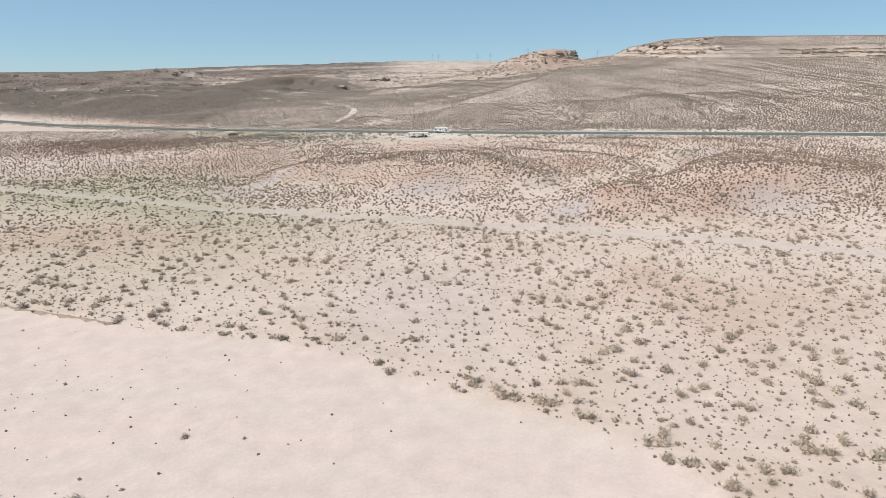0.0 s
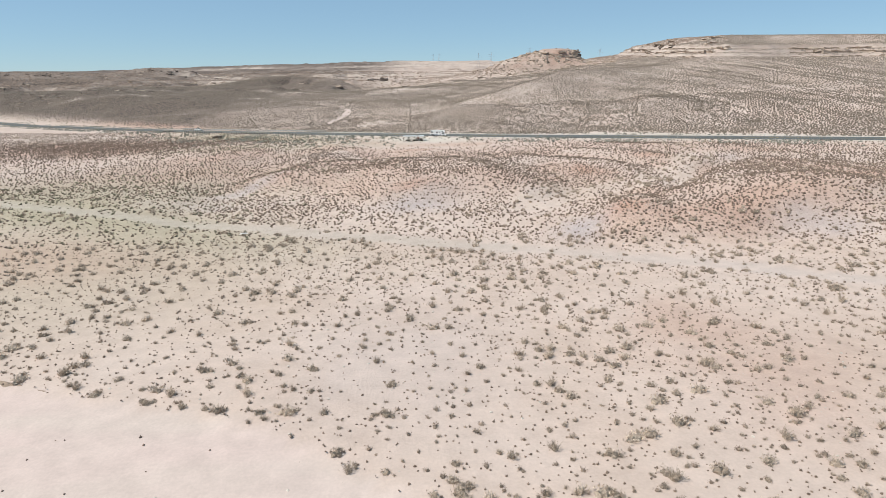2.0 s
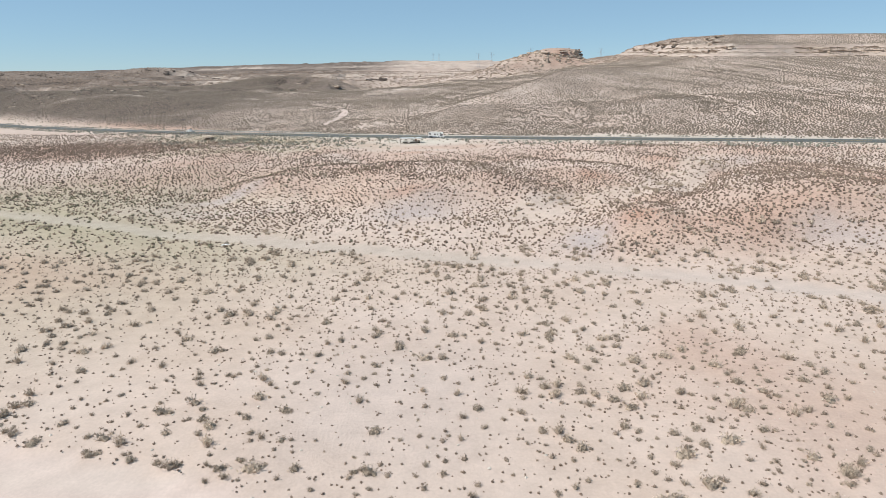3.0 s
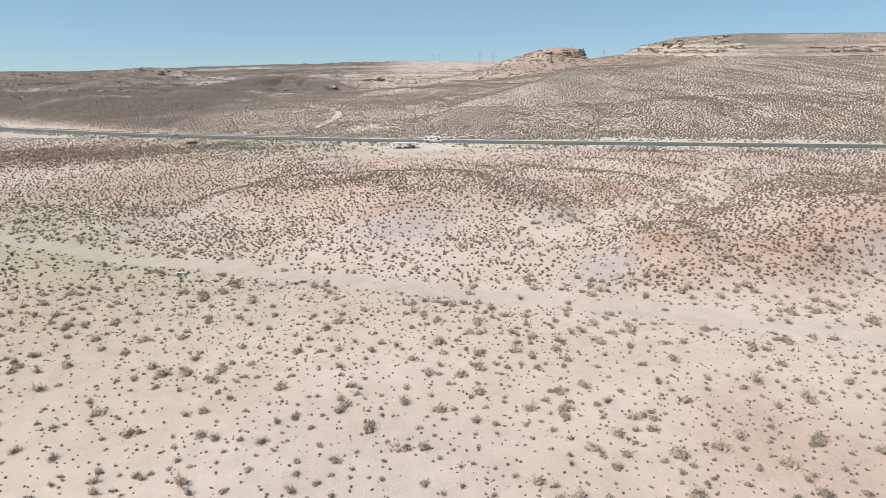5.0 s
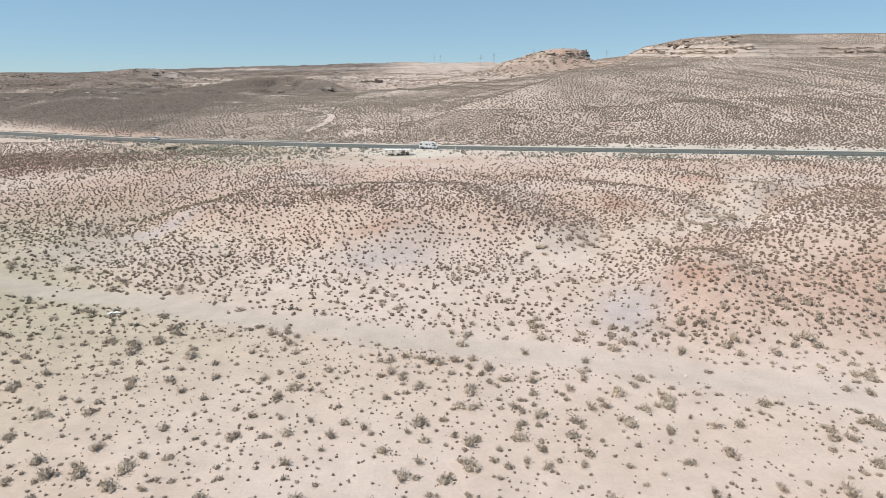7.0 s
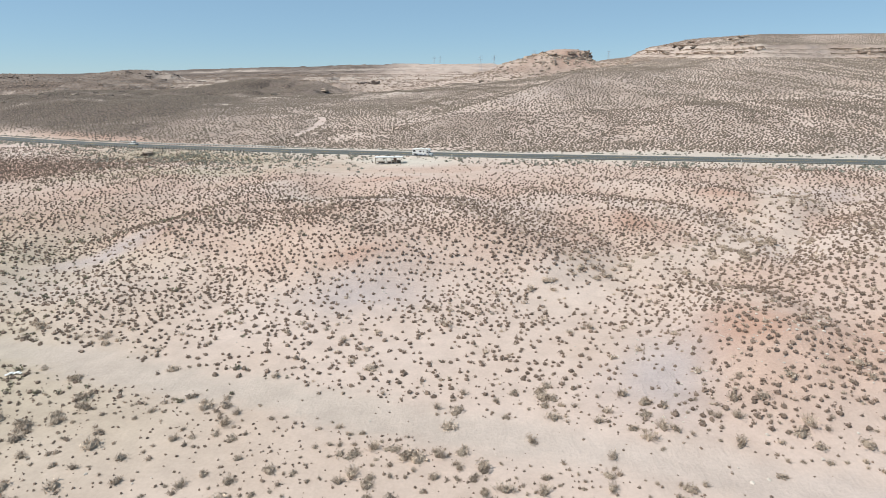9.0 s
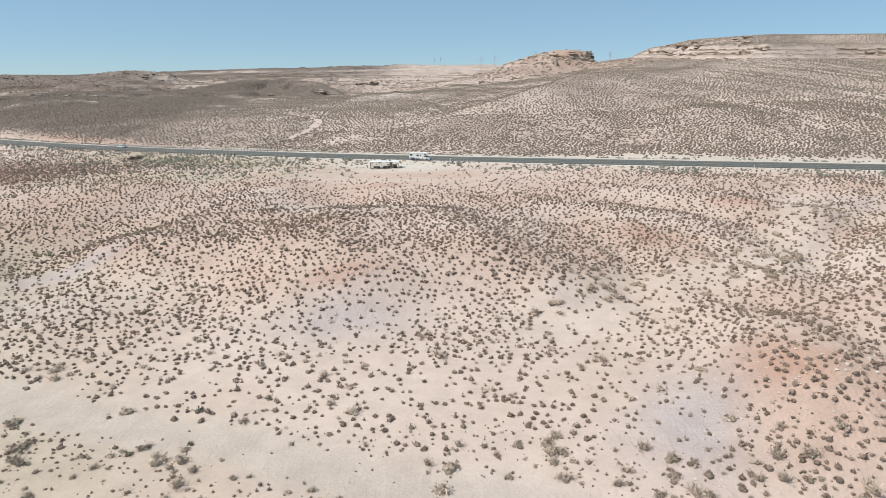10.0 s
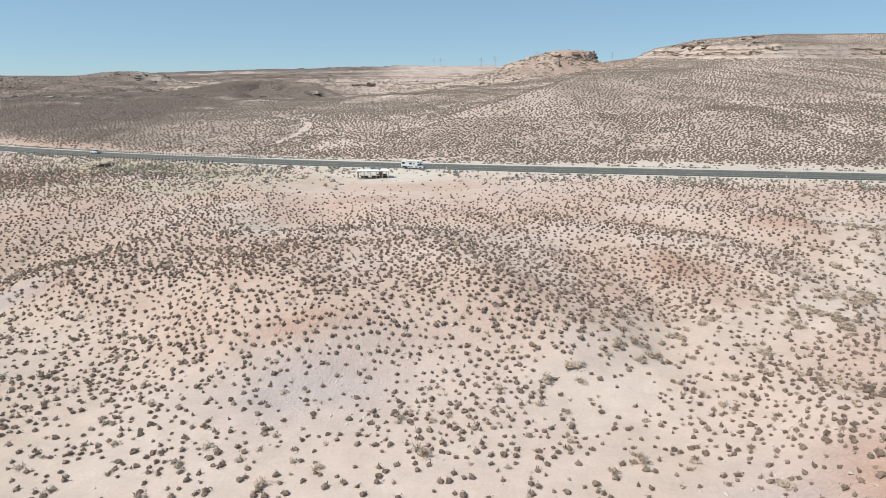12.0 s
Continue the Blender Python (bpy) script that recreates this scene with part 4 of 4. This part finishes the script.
for k, (x, y, a) in enumerate(along(MESA[1:8], 9.0)):
    nx, ny = math.sin(radians(a)), -math.cos(radians(a))
    if ny > 0 and y < 1000 and nx > 0:
        nx, ny = -nx, -ny
    for row in range(3):
        if rr.random() < 0.8:
            o = (0, 9, 20)[row] + rr.uniform(-3, 3)
            target = (0.5, 9.0, 18.5)[row]
            px, py = x + nx * o, y + ny * o
            for _ in range(6):
                miss = float(mesa_distance(np.array([px]), np.array([py]))[0]) - target
                px, py = px - nx * miss * .8, py - ny * miss * .8
            rock("rock_slab", slabs[rr.randrange(6)], px, py, rr.uniform(7, 17), a + rr.uniform(-14, 14), 0.02, "layered sandstone ledge along a mesa edge", "ledges of the mesa", rr.uniform(-1.0, .1) + (1.0 if row == 1 and y < 730 else 0), rr.uniform(-5, 5))
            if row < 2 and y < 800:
                # Dark slab tucked under each ledge to stand for the shadow of its overhang.
                rock("rock_slab", dark_slabs[rr.randrange(4)], px + nx * 1.2, py + ny * 1.2, rr.uniform(8, 15), a + rr.uniform(-8, 8), 0.16, "dark slab standing for the shadow under a mesa ledge", "ledges of the mesa", -.9)
    if rr.random() < 0.75:
        o = rr.uniform(18, 70)
        rock("boulder", boulders[rr.randrange(7)], x + nx * o, y + ny * o, rr.uniform(1.2, 3.4), rr.uniform(0, 360), 0.15, "sandstone boulder fallen from a mesa", "boulders below the mesa")

# outcrops on the far hills
for cx, cy, n, spread, big in ((-70, 799, 9, 12, 11.0), (-445, 1036, 26, 46, 9.0), (-560, 960, 12, 70, 4.0), (-370, 1075, 8, 30, 5.0), (-230, 880, 10, 110, 4.0), (-30, 650, 9, 34, 3.2), (40, 760, 9, 40, 3.5),
                               (-330, 660, 10, 90, 6.0)):
    for k in range(n):
        x, y = cx + rr.gauss(0, 1) * spread * .6, cy + rr.gauss(0, 1) * spread * .16
        flat = rr.random() < .5 and big > 8
        rock("rock_slab" if flat else "boulder", dark_slabs[k % 4] if flat else dark_blocks[k % 4], x, y, rr.uniform(.5, 1.1) * big * (1.5 if flat else .8), rr.uniform(-25, 25), 0.3 if flat else 0.2,
             "dark weathered rock outcrop on a hill", "outcrops on the far hills", .2, rr.uniform(-8, 8))

# ledges that crop out where the far hills step up
spots = []
for _ in range(1500):
    x, y = rr.uniform(-760, 150), rr.uniform(620, 1250)
    if abs(x + 20) < 0.72 * y and len(spots) < 700:
        spots.append((x, y))
sx_, sy_ = np.array(spots).T
steep = np.hypot(land(sx_ + 3, sy_) - land(sx_ - 3, sy_), land(sx_, sy_ + 3) - land(sx_, sy_ - 3)) / 6
facing = land(sx_, sy_ + 4) - land(sx_, sy_ - 4)
for x, y, k, f in zip(sx_, sy_, steep, facing):
    if k > 0.22 and f > 0:
        rock("rock_slab", slabs[rr.randrange(6)], float(x), float(y), rr.uniform(4, 9), rr.uniform(-20, 20), 0.03, "weathered sandstone ledge on a far hillside", "ledges on the far hills", 0.0, rr.uniform(-8, 8))

# stones lying about
stone_shape = [clump(s + 300, .45, 2, 5) for s in range(5)]
cx_ = np.concatenate([rng.normal(52, 7, 260), rng.normal(2, 14, 260), rng.normal(62, 16, 160), rng.normal(0, 30, 260), rng.normal(38, 5, 90)])
cy_ = np.concatenate([rng.normal(161, 5, 260), rng.normal(186, 6, 260), rng.normal(84, 12, 160), rng.normal(110, 30, 260), rng.normal(154, 8, 90)])
scatter("loose_stones", stone_shape, cx_, cy_, sizes(len(cx_), .12, .5, 3), np.full(len(cx_), .8), (STONE,), "pale loose stones on bare soil", "stones")


# rubble on the flanks of the butte and under the mesa's rim
ra_, rd_ = rng.uniform(140, 385, 900), 24 + 66 * rng.uniform(size=900) ** 1.3
bx_, by_ = 152 + np.cos(np.radians(ra_)) * rd_ * np.where(ra_ < 260, 1.45, 1), 830 + np.sin(np.radians(ra_)) * rd_
scatter("rubble", stone_shape, bx_, by_, sizes(900, .8, 3.6, 2.2), np.full(900, 1.1), (ROCK,), "pinkish sandstone rubble on a talus slope", "rubble")


# the undercut bank of the wash
def build_bank():
    r = random.Random(3)
    pts = []
    for (ax, ay), (bx, by) in zip(WASH_EDGE[1:5], WASH_EDGE[2:6]):
        n = max(2, int(math.hypot(bx - ax, by - ay) / 0.7))
        pts += [(ax + (bx - ax) * k / n, ay + (by - ay) * k / n) for k in range(n)]
    bm = bmesh.new()
    last = None
    for k, (x, y) in enumerate(pts):
        x, y = x + r.uniform(-.15, .15), y + r.uniform(-.15, .15)
        fade = min(1.0, k / 20, (len(pts) - 1 - k) / 40)
        top = height(x + .3, y + .8) - 0.7 * (1 - fade)
        high = (0.5 + 0.25 * noise.noise(Vector((x * .3, y * .3, 0)))) * fade
        ring = [bm.verts.new(p) for p in ((x + .3, y + .7, top - .25), (x, y + .1, top + .03 * fade - .03), (x - .12, y - .3, top - high * .5), (x - .3, y - .75, top - high - .12), (x - .5, y - 1.3, top - high - .4))]
        if last:
            for a in range(4):
                bm.faces.new((last[a], ring[a], ring[a + 1], last[a + 1]))
        last = ring
    bmesh.ops.recalc_face_normals(bm, faces=bm.faces[:])
    return tagged(part("trim_bank", bm, BANK_BROWN), "low crumbling brown earth bank along a dry wash", "bank", kind="structure")


build_bank()

# ---- the roadside ----
def on_road(x, off):
    """A place beside the road, off metres from its middle (minus: this side), and the road's direction there in degrees."""
    y, y1 = float(road_y(x)), float(road_y(x + 2))
    a = math.atan2(y1 - y, 2)
    return x - math.sin(a) * off, y + math.cos(a) * off, math.degrees(a)


def wheel(parent, x, y, r, width):
    bm = bmesh.new()
    drum(bm, r, width, (x, y, r), (90, 0, 0), 22)
    bmesh.ops.bevel(bm, geom=[e for e in bm.edges if len(e.link_faces) == 2 and e.calc_face_angle() > 1], offset=.04, segments=2, affect='EDGES')
    w = part("wheel", bm, RUBBER, parent, "black rubber tyre")
    bm = bmesh.new()
    s = -1 if y < 0 else 1
    drum(bm, r * .58, .03, (x, y + s * (width / 2 + .006), r), (90, 0, 0), 18)
    drum(bm, r * .2, .08, (x, y + s * (width / 2 + .02), r), (90, 0, 0), 12)
    part("rim", bm, STEEL, w, "steel rim")


def profile_solid(points, width, y=0.0):
    """A solid whose side view is the given outline of x and z."""
    bm = bmesh.new()
    a = [bm.verts.new((px, y - width / 2, pz)) for px, pz in points]
    b = [bm.verts.new((px, y + width / 2, pz)) for px, pz in points]
    bm.faces.new(a)
    bm.faces.new(b[::-1])
    n = len(points)
    for k in range(n):
        bm.faces.new((a[k], b[k], b[(k + 1) % n], a[(k + 1) % n]))
    bmesh.ops.recalc_face_normals(bm, faces=bm.faces[:])
    return bm


def motorhome(m):
    t = base("motorhome", m, "white cab-over motorhome parked beside the highway", "motorhome")
    bm = profile_solid([(-3.8, .62), (-3.8, 2.95), (-3.55, 3.12), (2.35, 3.12), (2.85, 2.9), (3.0, 2.55), (2.8, 2.18), (1.75, 2.1), (1.75, .62)], 2.36)
    bmesh.ops.bevel(bm, geom=bm.edges[:], offset=.06, segments=2, affect='EDGES')
    body = part("body", bm, WHITE, t)
    bm = profile_solid([(1.76, .5), (1.76, 2.09), (2.25, 2.09), (2.9, 1.42), (3.72, 1.2), (3.84, 1.0), (3.84, .5)], 1.98)
    bmesh.ops.bevel(bm, geom=bm.edges[:], offset=.05, segments=2, affect='EDGES')
    cab = part("cab", bm, WHITE, t, "white van cab")
    ang = math.degrees(math.atan2(.67, .65))
    boxed("windshield", (.86, 1.72, .03), (2.59, 0, 1.775), GLASS, cab, "dark windscreen", 0, (0, ang, 0))
    for s in (-1, 1):
        bm = profile_solid([(1.95, 1.45), (1.95, 1.98), (2.22, 1.98), (2.72, 1.45)], .03, s * .995)
        part("side_window", bm, GLASS, cab)
        boxed("mirror", (.12, .28, .36), (2.75, s * 1.2, 1.5), TRIM, cab, "black wing mirror", .03)
        boxed("headlight", (.06, .4, .2), (3.85, s * .72, .88), LAMP_CLEAR, cab, "", .02)
        boxed("tail_light", (.03, .16, .4), (-3.815, s * .98, 1.1), LAMP_RED, body)
        boxed("skirt_stripe", (5.2, .012, .26), (-1.0, s * 1.186, .92), STRIPE, body, "grey-blue side stripe")
        boxed("upper_stripe", (5.2, .012, .07), (-1.0, s * 1.186, 1.15), STRIPE, body, "thin grey-blue side stripe")
    boxed("grille", (.04, 1.0, .26), (3.85, 0, .86), TRIM, cab)
    boxed("bumper", (.18, 2.0, .24), (3.9, 0, .52), TRIM, cab, "", .04)
    boxed("rear_bumper", (.2, 2.2, .2), (-3.88, 0, .58), TRIM, body, "", .04)
    for x, z, w, h in ((-3.05, 2.2, 1.05, .62), (-.55, 2.05, .85, .6), (2.25, 2.62, .7, .34)):
        for s in (-1, 1):
            win = boxed("window", (w, .03, h), (x, s * 1.19, z), TRIM, body, "dark framed window", .01)
            boxed("pane", (w - .1, .02, h - .1), (x, s * 1.206, z), GLASS, win)
    win = boxed("rear_window", (.03, 1.3, .6), (-3.81, 0, 2.2), TRIM, body)
    boxed("pane", (.02, 1.2, .5), (-3.826, 0, 2.2), GLASS, win)
    boxed("door", (.68, .03, 1.75), (.65, -1.19, 1.58), WHITE, body, "white entry door")
    door = boxed("door_window", (.36, .02, .5), (.65, -1.212, 2.05), GLASS, body)
    boxed("door_handle", (.12, .04, .04), (.4, -1.22, 1.5), TRIM, body)
    boxed("locker", (1.1, .02, .5), (-2.6, -1.192, .95), TRIM, body, "dark storage locker door")
    boxed("step", (.6, .3, .05), (.65, -1.3, .42), TRIM, body)
    bm = bmesh.new()
    drum(bm, .09, 3.4, (-.6, -1.26, 2.86), (0, 90, 0), 12)
    part("awning", bm, CREAM, body, "rolled white awning")
    boxed("air_conditioner", (1.0, .75, .3), (-.8, 0, 3.26), CREAM, body, "white rooftop air conditioner", .08)
    boxed("roof_vent", (.5, .5, .16), (-2.6, .3, 3.19), CREAM, body, "", .04)
    boxed("roof_vent", (.5, .5, .16), (1.0, -.2, 3.19), CREAM, body, "", .04)
    boxed("underframe", (6.4, 1.5, .3), (-.4, 0, .5), TRIM, t, "dark chassis")
    for x, w in ((-2.0, .48), (2.75, .26)):
        for s in (-1, 1):
            wheel(t, x, s * (1.16 - w / 2), .39, w)
            bm = bmesh.new()
            drum(bm, .5, .03, (x, s * (1.175 if x < 0 else .995), .44), (90, 0, 0), 20)
            part("wheel_arch", bm, TRIM, t)
    return t


def car(m):
    t = base("pickup_truck", m, "white pickup truck on the far lane of the highway", "pickup")
    bm = profile_solid([(-2.7, .42), (-2.7, 1.05), (-.75, 1.08), (-.6, 1.72), (.55, 1.74), (1.2, 1.12), (2.45, 1.0), (2.7, .85), (2.7, .42)], 1.9)
    bmesh.ops.bevel(bm, geom=bm.edges[:], offset=.05, segments=2, affect='EDGES')
    body = part("body", bm, WHITE, t)
    bm = bmesh.new()
    box(bm, 1.75, 1.6, .03, (-1.72, 0, 1.085))
    part("cargo_bed", bm, TRIM, body, "dark open cargo bed")
    boxed("windshield", (.8, 1.6, .03), (.885, 0, 1.45), GLASS, body, "", 0, (0, 43.5, 0))
    boxed("rear_window", (.03, 1.4, .4), (-.685, 0, 1.42), GLASS, body, "", 0, (0, 13, 0))
    for s in (-1, 1):
        boxed("side_window", (1.0, .03, .42), (0, s * .955, 1.42), GLASS, body)
        boxed("headlight", (.05, .34, .18), (2.7, s * .7, .8), LAMP_CLEAR, body)
        boxed("tail_light", (.03, .14, .4), (-2.71, s * .84, .85), LAMP_RED, body)
        for x in (-1.65, 1.7):
            wheel(t, x, s * .84, .37, .24)
    boxed("bumper", (.14, 1.9, .2), (2.74, 0, .5), TRIM, body, "", .03)
    boxed("bumper", (.14, 1.9, .2), (-2.76, 0, .5), TRIM, body, "", .03)
    return t


def vendor_stall(m):
    t = base("vendor_stall", m, "open roadside stall with flat white roof and wooden posts", "stall")
    bm = bmesh.new()
    for k in range(9):
        box(bm, 1.0, 3.3, .05, (-4.25 + k * 1.02, 0, 2.36 + .012 * (k % 2)), (1.5, 0, 0))
    part("roof", bm, WHITE, t, "flat roof of white boards")
    for y in (-1.55, 1.55):
        boxed("beam", (9.1, .1, .16), (-.15, y, 2.24), CREAM, t, "pale wooden beam")
        for k in range(6):
            boxed("post", (.12, .12, 2.18), (-4.55 + k * 1.76, y, 1.09), CREAM if k else WOOD, t, "wooden post", .01)
    for k in range(6):
        boxed("rafter", (.06, 3.2, .1), (-4.55 + k * 1.76, 0, 2.3), WOOD, t)
    boxed("end_panel", (.05, 2.2, 1.5), (-4.6, .4, .85), WOOD, t, "dark board wall at one end")
    for x, w in ((-2.6, 2.2), (.5, 2.4), (3.0, 1.8)):
        table = boxed("table", (w, .8, .06), (x, -.6, .86), WOOD, t, "wooden display table", .01)
        # Dark board added below each table to stand for the stall's dim interior.
        boxed("table_shade_panel", (w - .3, .03, .55), (x, -.94, .52), RUST, table, "dark panel standing for the dim space under the table")
        for a in (-1, 1):
            for b in (-1, 1):
                boxed("table_leg", (.07, .07, .84), (x + a * (w / 2 - .1), -.6 + b * .32, .42), WOOD, table)
    boxed("rail", (5.2, .06, .12), (-.8, -1.6, 1.05), CREAM, t, "pale wooden rail")
    boxed("rail", (9.0, .06, .12), (-.15, 1.6, 1.0), CREAM, t, "pale wooden rail")
    boxed("back_board", (3.0, .04, .9), (2.2, 1.5, .7), WOOD, t, "dark boards at the back")
    boxed("hanging_cloth", (.9, .04, 1.0), (1.9, -.2, 1.5), CLOTH, t, "faded cloth hung under the roof")
    boxed("roof_weight", (.5, .4, .2), (1.6, .4, 2.5), WOOD, t, "dark object lying on the roof", .05)
    return t


def bench(m):
    t = base("bench", m, "low pale wooden bench beside a roadside stall", "bench")
    for k in range(3):
        boxed("plank", (2.2, .24, .05), (0, -.28 + .28 * k, .62), CREAM, t)
    for a in (-1, 1):
        boxed("leg", (.1, .7, .6), (a * .9, 0, .3), WOOD, t, "dark wooden leg")
    return t


STALL = (-8.7, 313.2)
motorhome(pose(3.0, 326.0, height(3.0, 326.0), 0, 0, -17) @ Matrix.Diagonal((1.0, 1.0, 0.96, 1)))
vendor_stall(pose(*STALL, height(*STALL) - .04, 0, 0, 3) @ Matrix.Diagonal((1.08, 1, 1.04, 1)))
bench(pose(-2.9, 312.6, height(-2.9, 312.6) - .02, 0, 0, 3))
x, y, a = on_road(-146, 2.0)
car(pose(x, y, road_z(x) + .145, 0, 0, a + 180))


def guard_rail(x0, x1, off, label):
    x, y, a = on_road((x0 + x1) / 2, off)
    t = base("guard_rail", pose(x, y, road_z(x)), label, "guard rail", "guard rails of the highway")
    steps = int((x1 - x0) / 1.68)
    spots = [on_road(x0 + (x1 - x0) * k / steps, off) for k in range(steps + 1)]
    s = 1 if off < 0 else -1
    outline = [(0, .5), (.07, .57), (.0, .64), (0, .72), (.07, .79), (0, .86), (-.01, .86), (.06, .79), (-.01, .72), (-.01, .64), (.06, .57), (-.01, .5)]
    bm = bmesh.new()
    last = None
    for px, py, pa in spots:
        z = road_z(px)
        ring = [bm.verts.new((px - x - math.sin(radians(pa)) * u * s, py - y + math.cos(radians(pa)) * u * s, z - road_z(x) + v)) for u, v in outline]
        if last:
            for k in range(len(ring)):
                bm.faces.new((last[k], last[(k + 1) % len(ring)], ring[(k + 1) % len(ring)], ring[k]))
        last = ring
    part("beam", bm, STEEL, t, "galvanised steel beam")
    bm = bmesh.new()
    box(bm, .3, .22, 1.7, (0, 0, .1), (0, 0, 0), .01)
    me = bpy.data.meshes.new("post")
    bm.to_mesh(me)
    bm.free()
    me.materials.append(RUST)
    for px, py, pa in spots:
        post = new("post", me)
        post.parent = t
        post.matrix_local = pose(px - x + math.sin(radians(pa)) * .14 * s, py - y - math.cos(radians(pa)) * .14 * s, road_z(px) - road_z(x), 0, 0, pa)
    return t


guard_rail(-172, -71, -9.0, "long guard rail with dark posts beside the highway")
guard_rail(-166, -64, 9.0, "long guard rail with dark posts beside the highway")


def marker(x, off):
    px, py, a = on_road(x, off)
    t = base("marker_post", pose(px, py, height(px, py) - .03, 0, 0, a), "thin white roadside marker post", "marker post", "marker posts of the highway")
    boxed("post", (.12, .05, 1.2), (0, 0, .6), WHITE, t, "", .01)
    boxed("reflector", (.09, .02, .14), (0, -.036, 1.08), LAMP_CLEAR, t, "clear reflector")


for x in (17, 112, 207, -48):
    marker(x, -10.0)
for x in (62, 150, -20):
    marker(x, 10.0)


def culvert(m):
    t = base("culvert", m, "concrete box culvert with a dark opening in a bank", "culvert")
    for s in (-1, 1):
        boxed("side_wall", (.3, 4.0, 2.0), (s * 1.5, 2.0, .8), CONCRETE, t, "", .03)
        boxed("wing_wall", (1.6, .25, 1.5), (s * 2.2, -.3, .55), CONCRETE, t, "sloping concrete wing wall", .03, (0, s * 16, -s * 25))
    boxed("top_slab", (3.4, 4.2, .35), (0, 1.95, 1.9), CONCRETE, t, "", .03)
    # Near-black panel closes the box and stands for the unlit depth.
    boxed("shade_panel", (2.8, .2, 1.9), (0, 3.9, .8), TRIM, t, "near-black panel standing for the shade inside")
    return t


culvert(pose(-119, 360, height(-119, 360) - .2, 0, 0, -20) @ Matrix.Diagonal((.8, .8, .8, 1)))


def pylon(x, y, high, turn):
    t = base("pylon", pose(x, y, height(x, y) - 1, 0, 0, turn), "grey steel lattice power pylon on the skyline", "pylon", "power pylons on the skyline")
    def bar(bm, a, b, w=.07):
        a, b = Vector(a), Vector(b)
        d = b - a
        q = d.to_track_quat('Z', 'Y').to_matrix().to_4x4()
        made = bmesh.ops.create_cube(bm, size=1.0)["verts"]
        bmesh.ops.transform(bm, matrix=Matrix.Translation((a + b) / 2) @ q @ Matrix.Diagonal((w, w, d.length, 1)), verts=made)
    def half(z):
        return high * (.11 - .085 * min(1, z / (high * .7)))
    for sx in (-1, 1):
        for sy in (-1, 1):
            bm = bmesh.new()
            zs = (0, high * .7, high)
            for z0, z1 in zip(zs, zs[1:]):
                bar(bm, (sx * half(z0), sy * half(z0), z0), (sx * half(z1), sy * half(z1), z1), .15)
            part("leg", bm, HAZY_STEEL, t)
    bm = bmesh.new()
    n = 9
    for k in range(n):
        z0, z1 = high * k / n, high * (k + 1) / n
        for s in (-1, 1):
            bar(bm, (-half(z0), s * half(z0), z0), (half(z1), s * half(z1), z1))
            bar(bm, (half(z0), s * half(z0), z0), (-half(z1), s * half(z1), z1))
    part("bracing", bm, HAZY_STEEL, t)
    for z, w in ((.74, .24), (.86, .2), (.97, .15)):
        bm = bmesh.new()
        for s in (-1, 1):
            bar(bm, (0, 0, high * z), (s * high * w, 0, high * (z + .015)), .13)
            bar(bm, (0, 0, high * (z + .05)), (s * high * w, 0, high * (z + .015)), .08)
        part("cross_arm", bm, HAZY_STEEL, t)


for x, y, top in ((105, 1600, 101), (137, 1600, 103), (218, 1500, 108), (360, 1420, 103), (-10, 2100, 114), (9, 2100, 115)):
    pylon(x, y, max(24.0, top - height(x, y) + 1), 12)


def scrap(m):
    t = base("plastic_scrap", m, "bent white plastic scrap lying among shrubs", "litter")
    bm = bmesh.new()
    for k in range(7):
        a = radians(-60 + 20 * k)
        box(bm, .32, .5, .06, (.8 * math.sin(a), .5 * math.cos(a) - .4, .16 + .05 * (k % 3)), (8 * (k % 2), 10 - 3 * k, -60 + 20 * k), .01)
    part("sheet", bm, WHITE, t)
    return t


scrap(pose(-44.2, 162.8, height(-44.2, 162.8), 0, 0, 20))
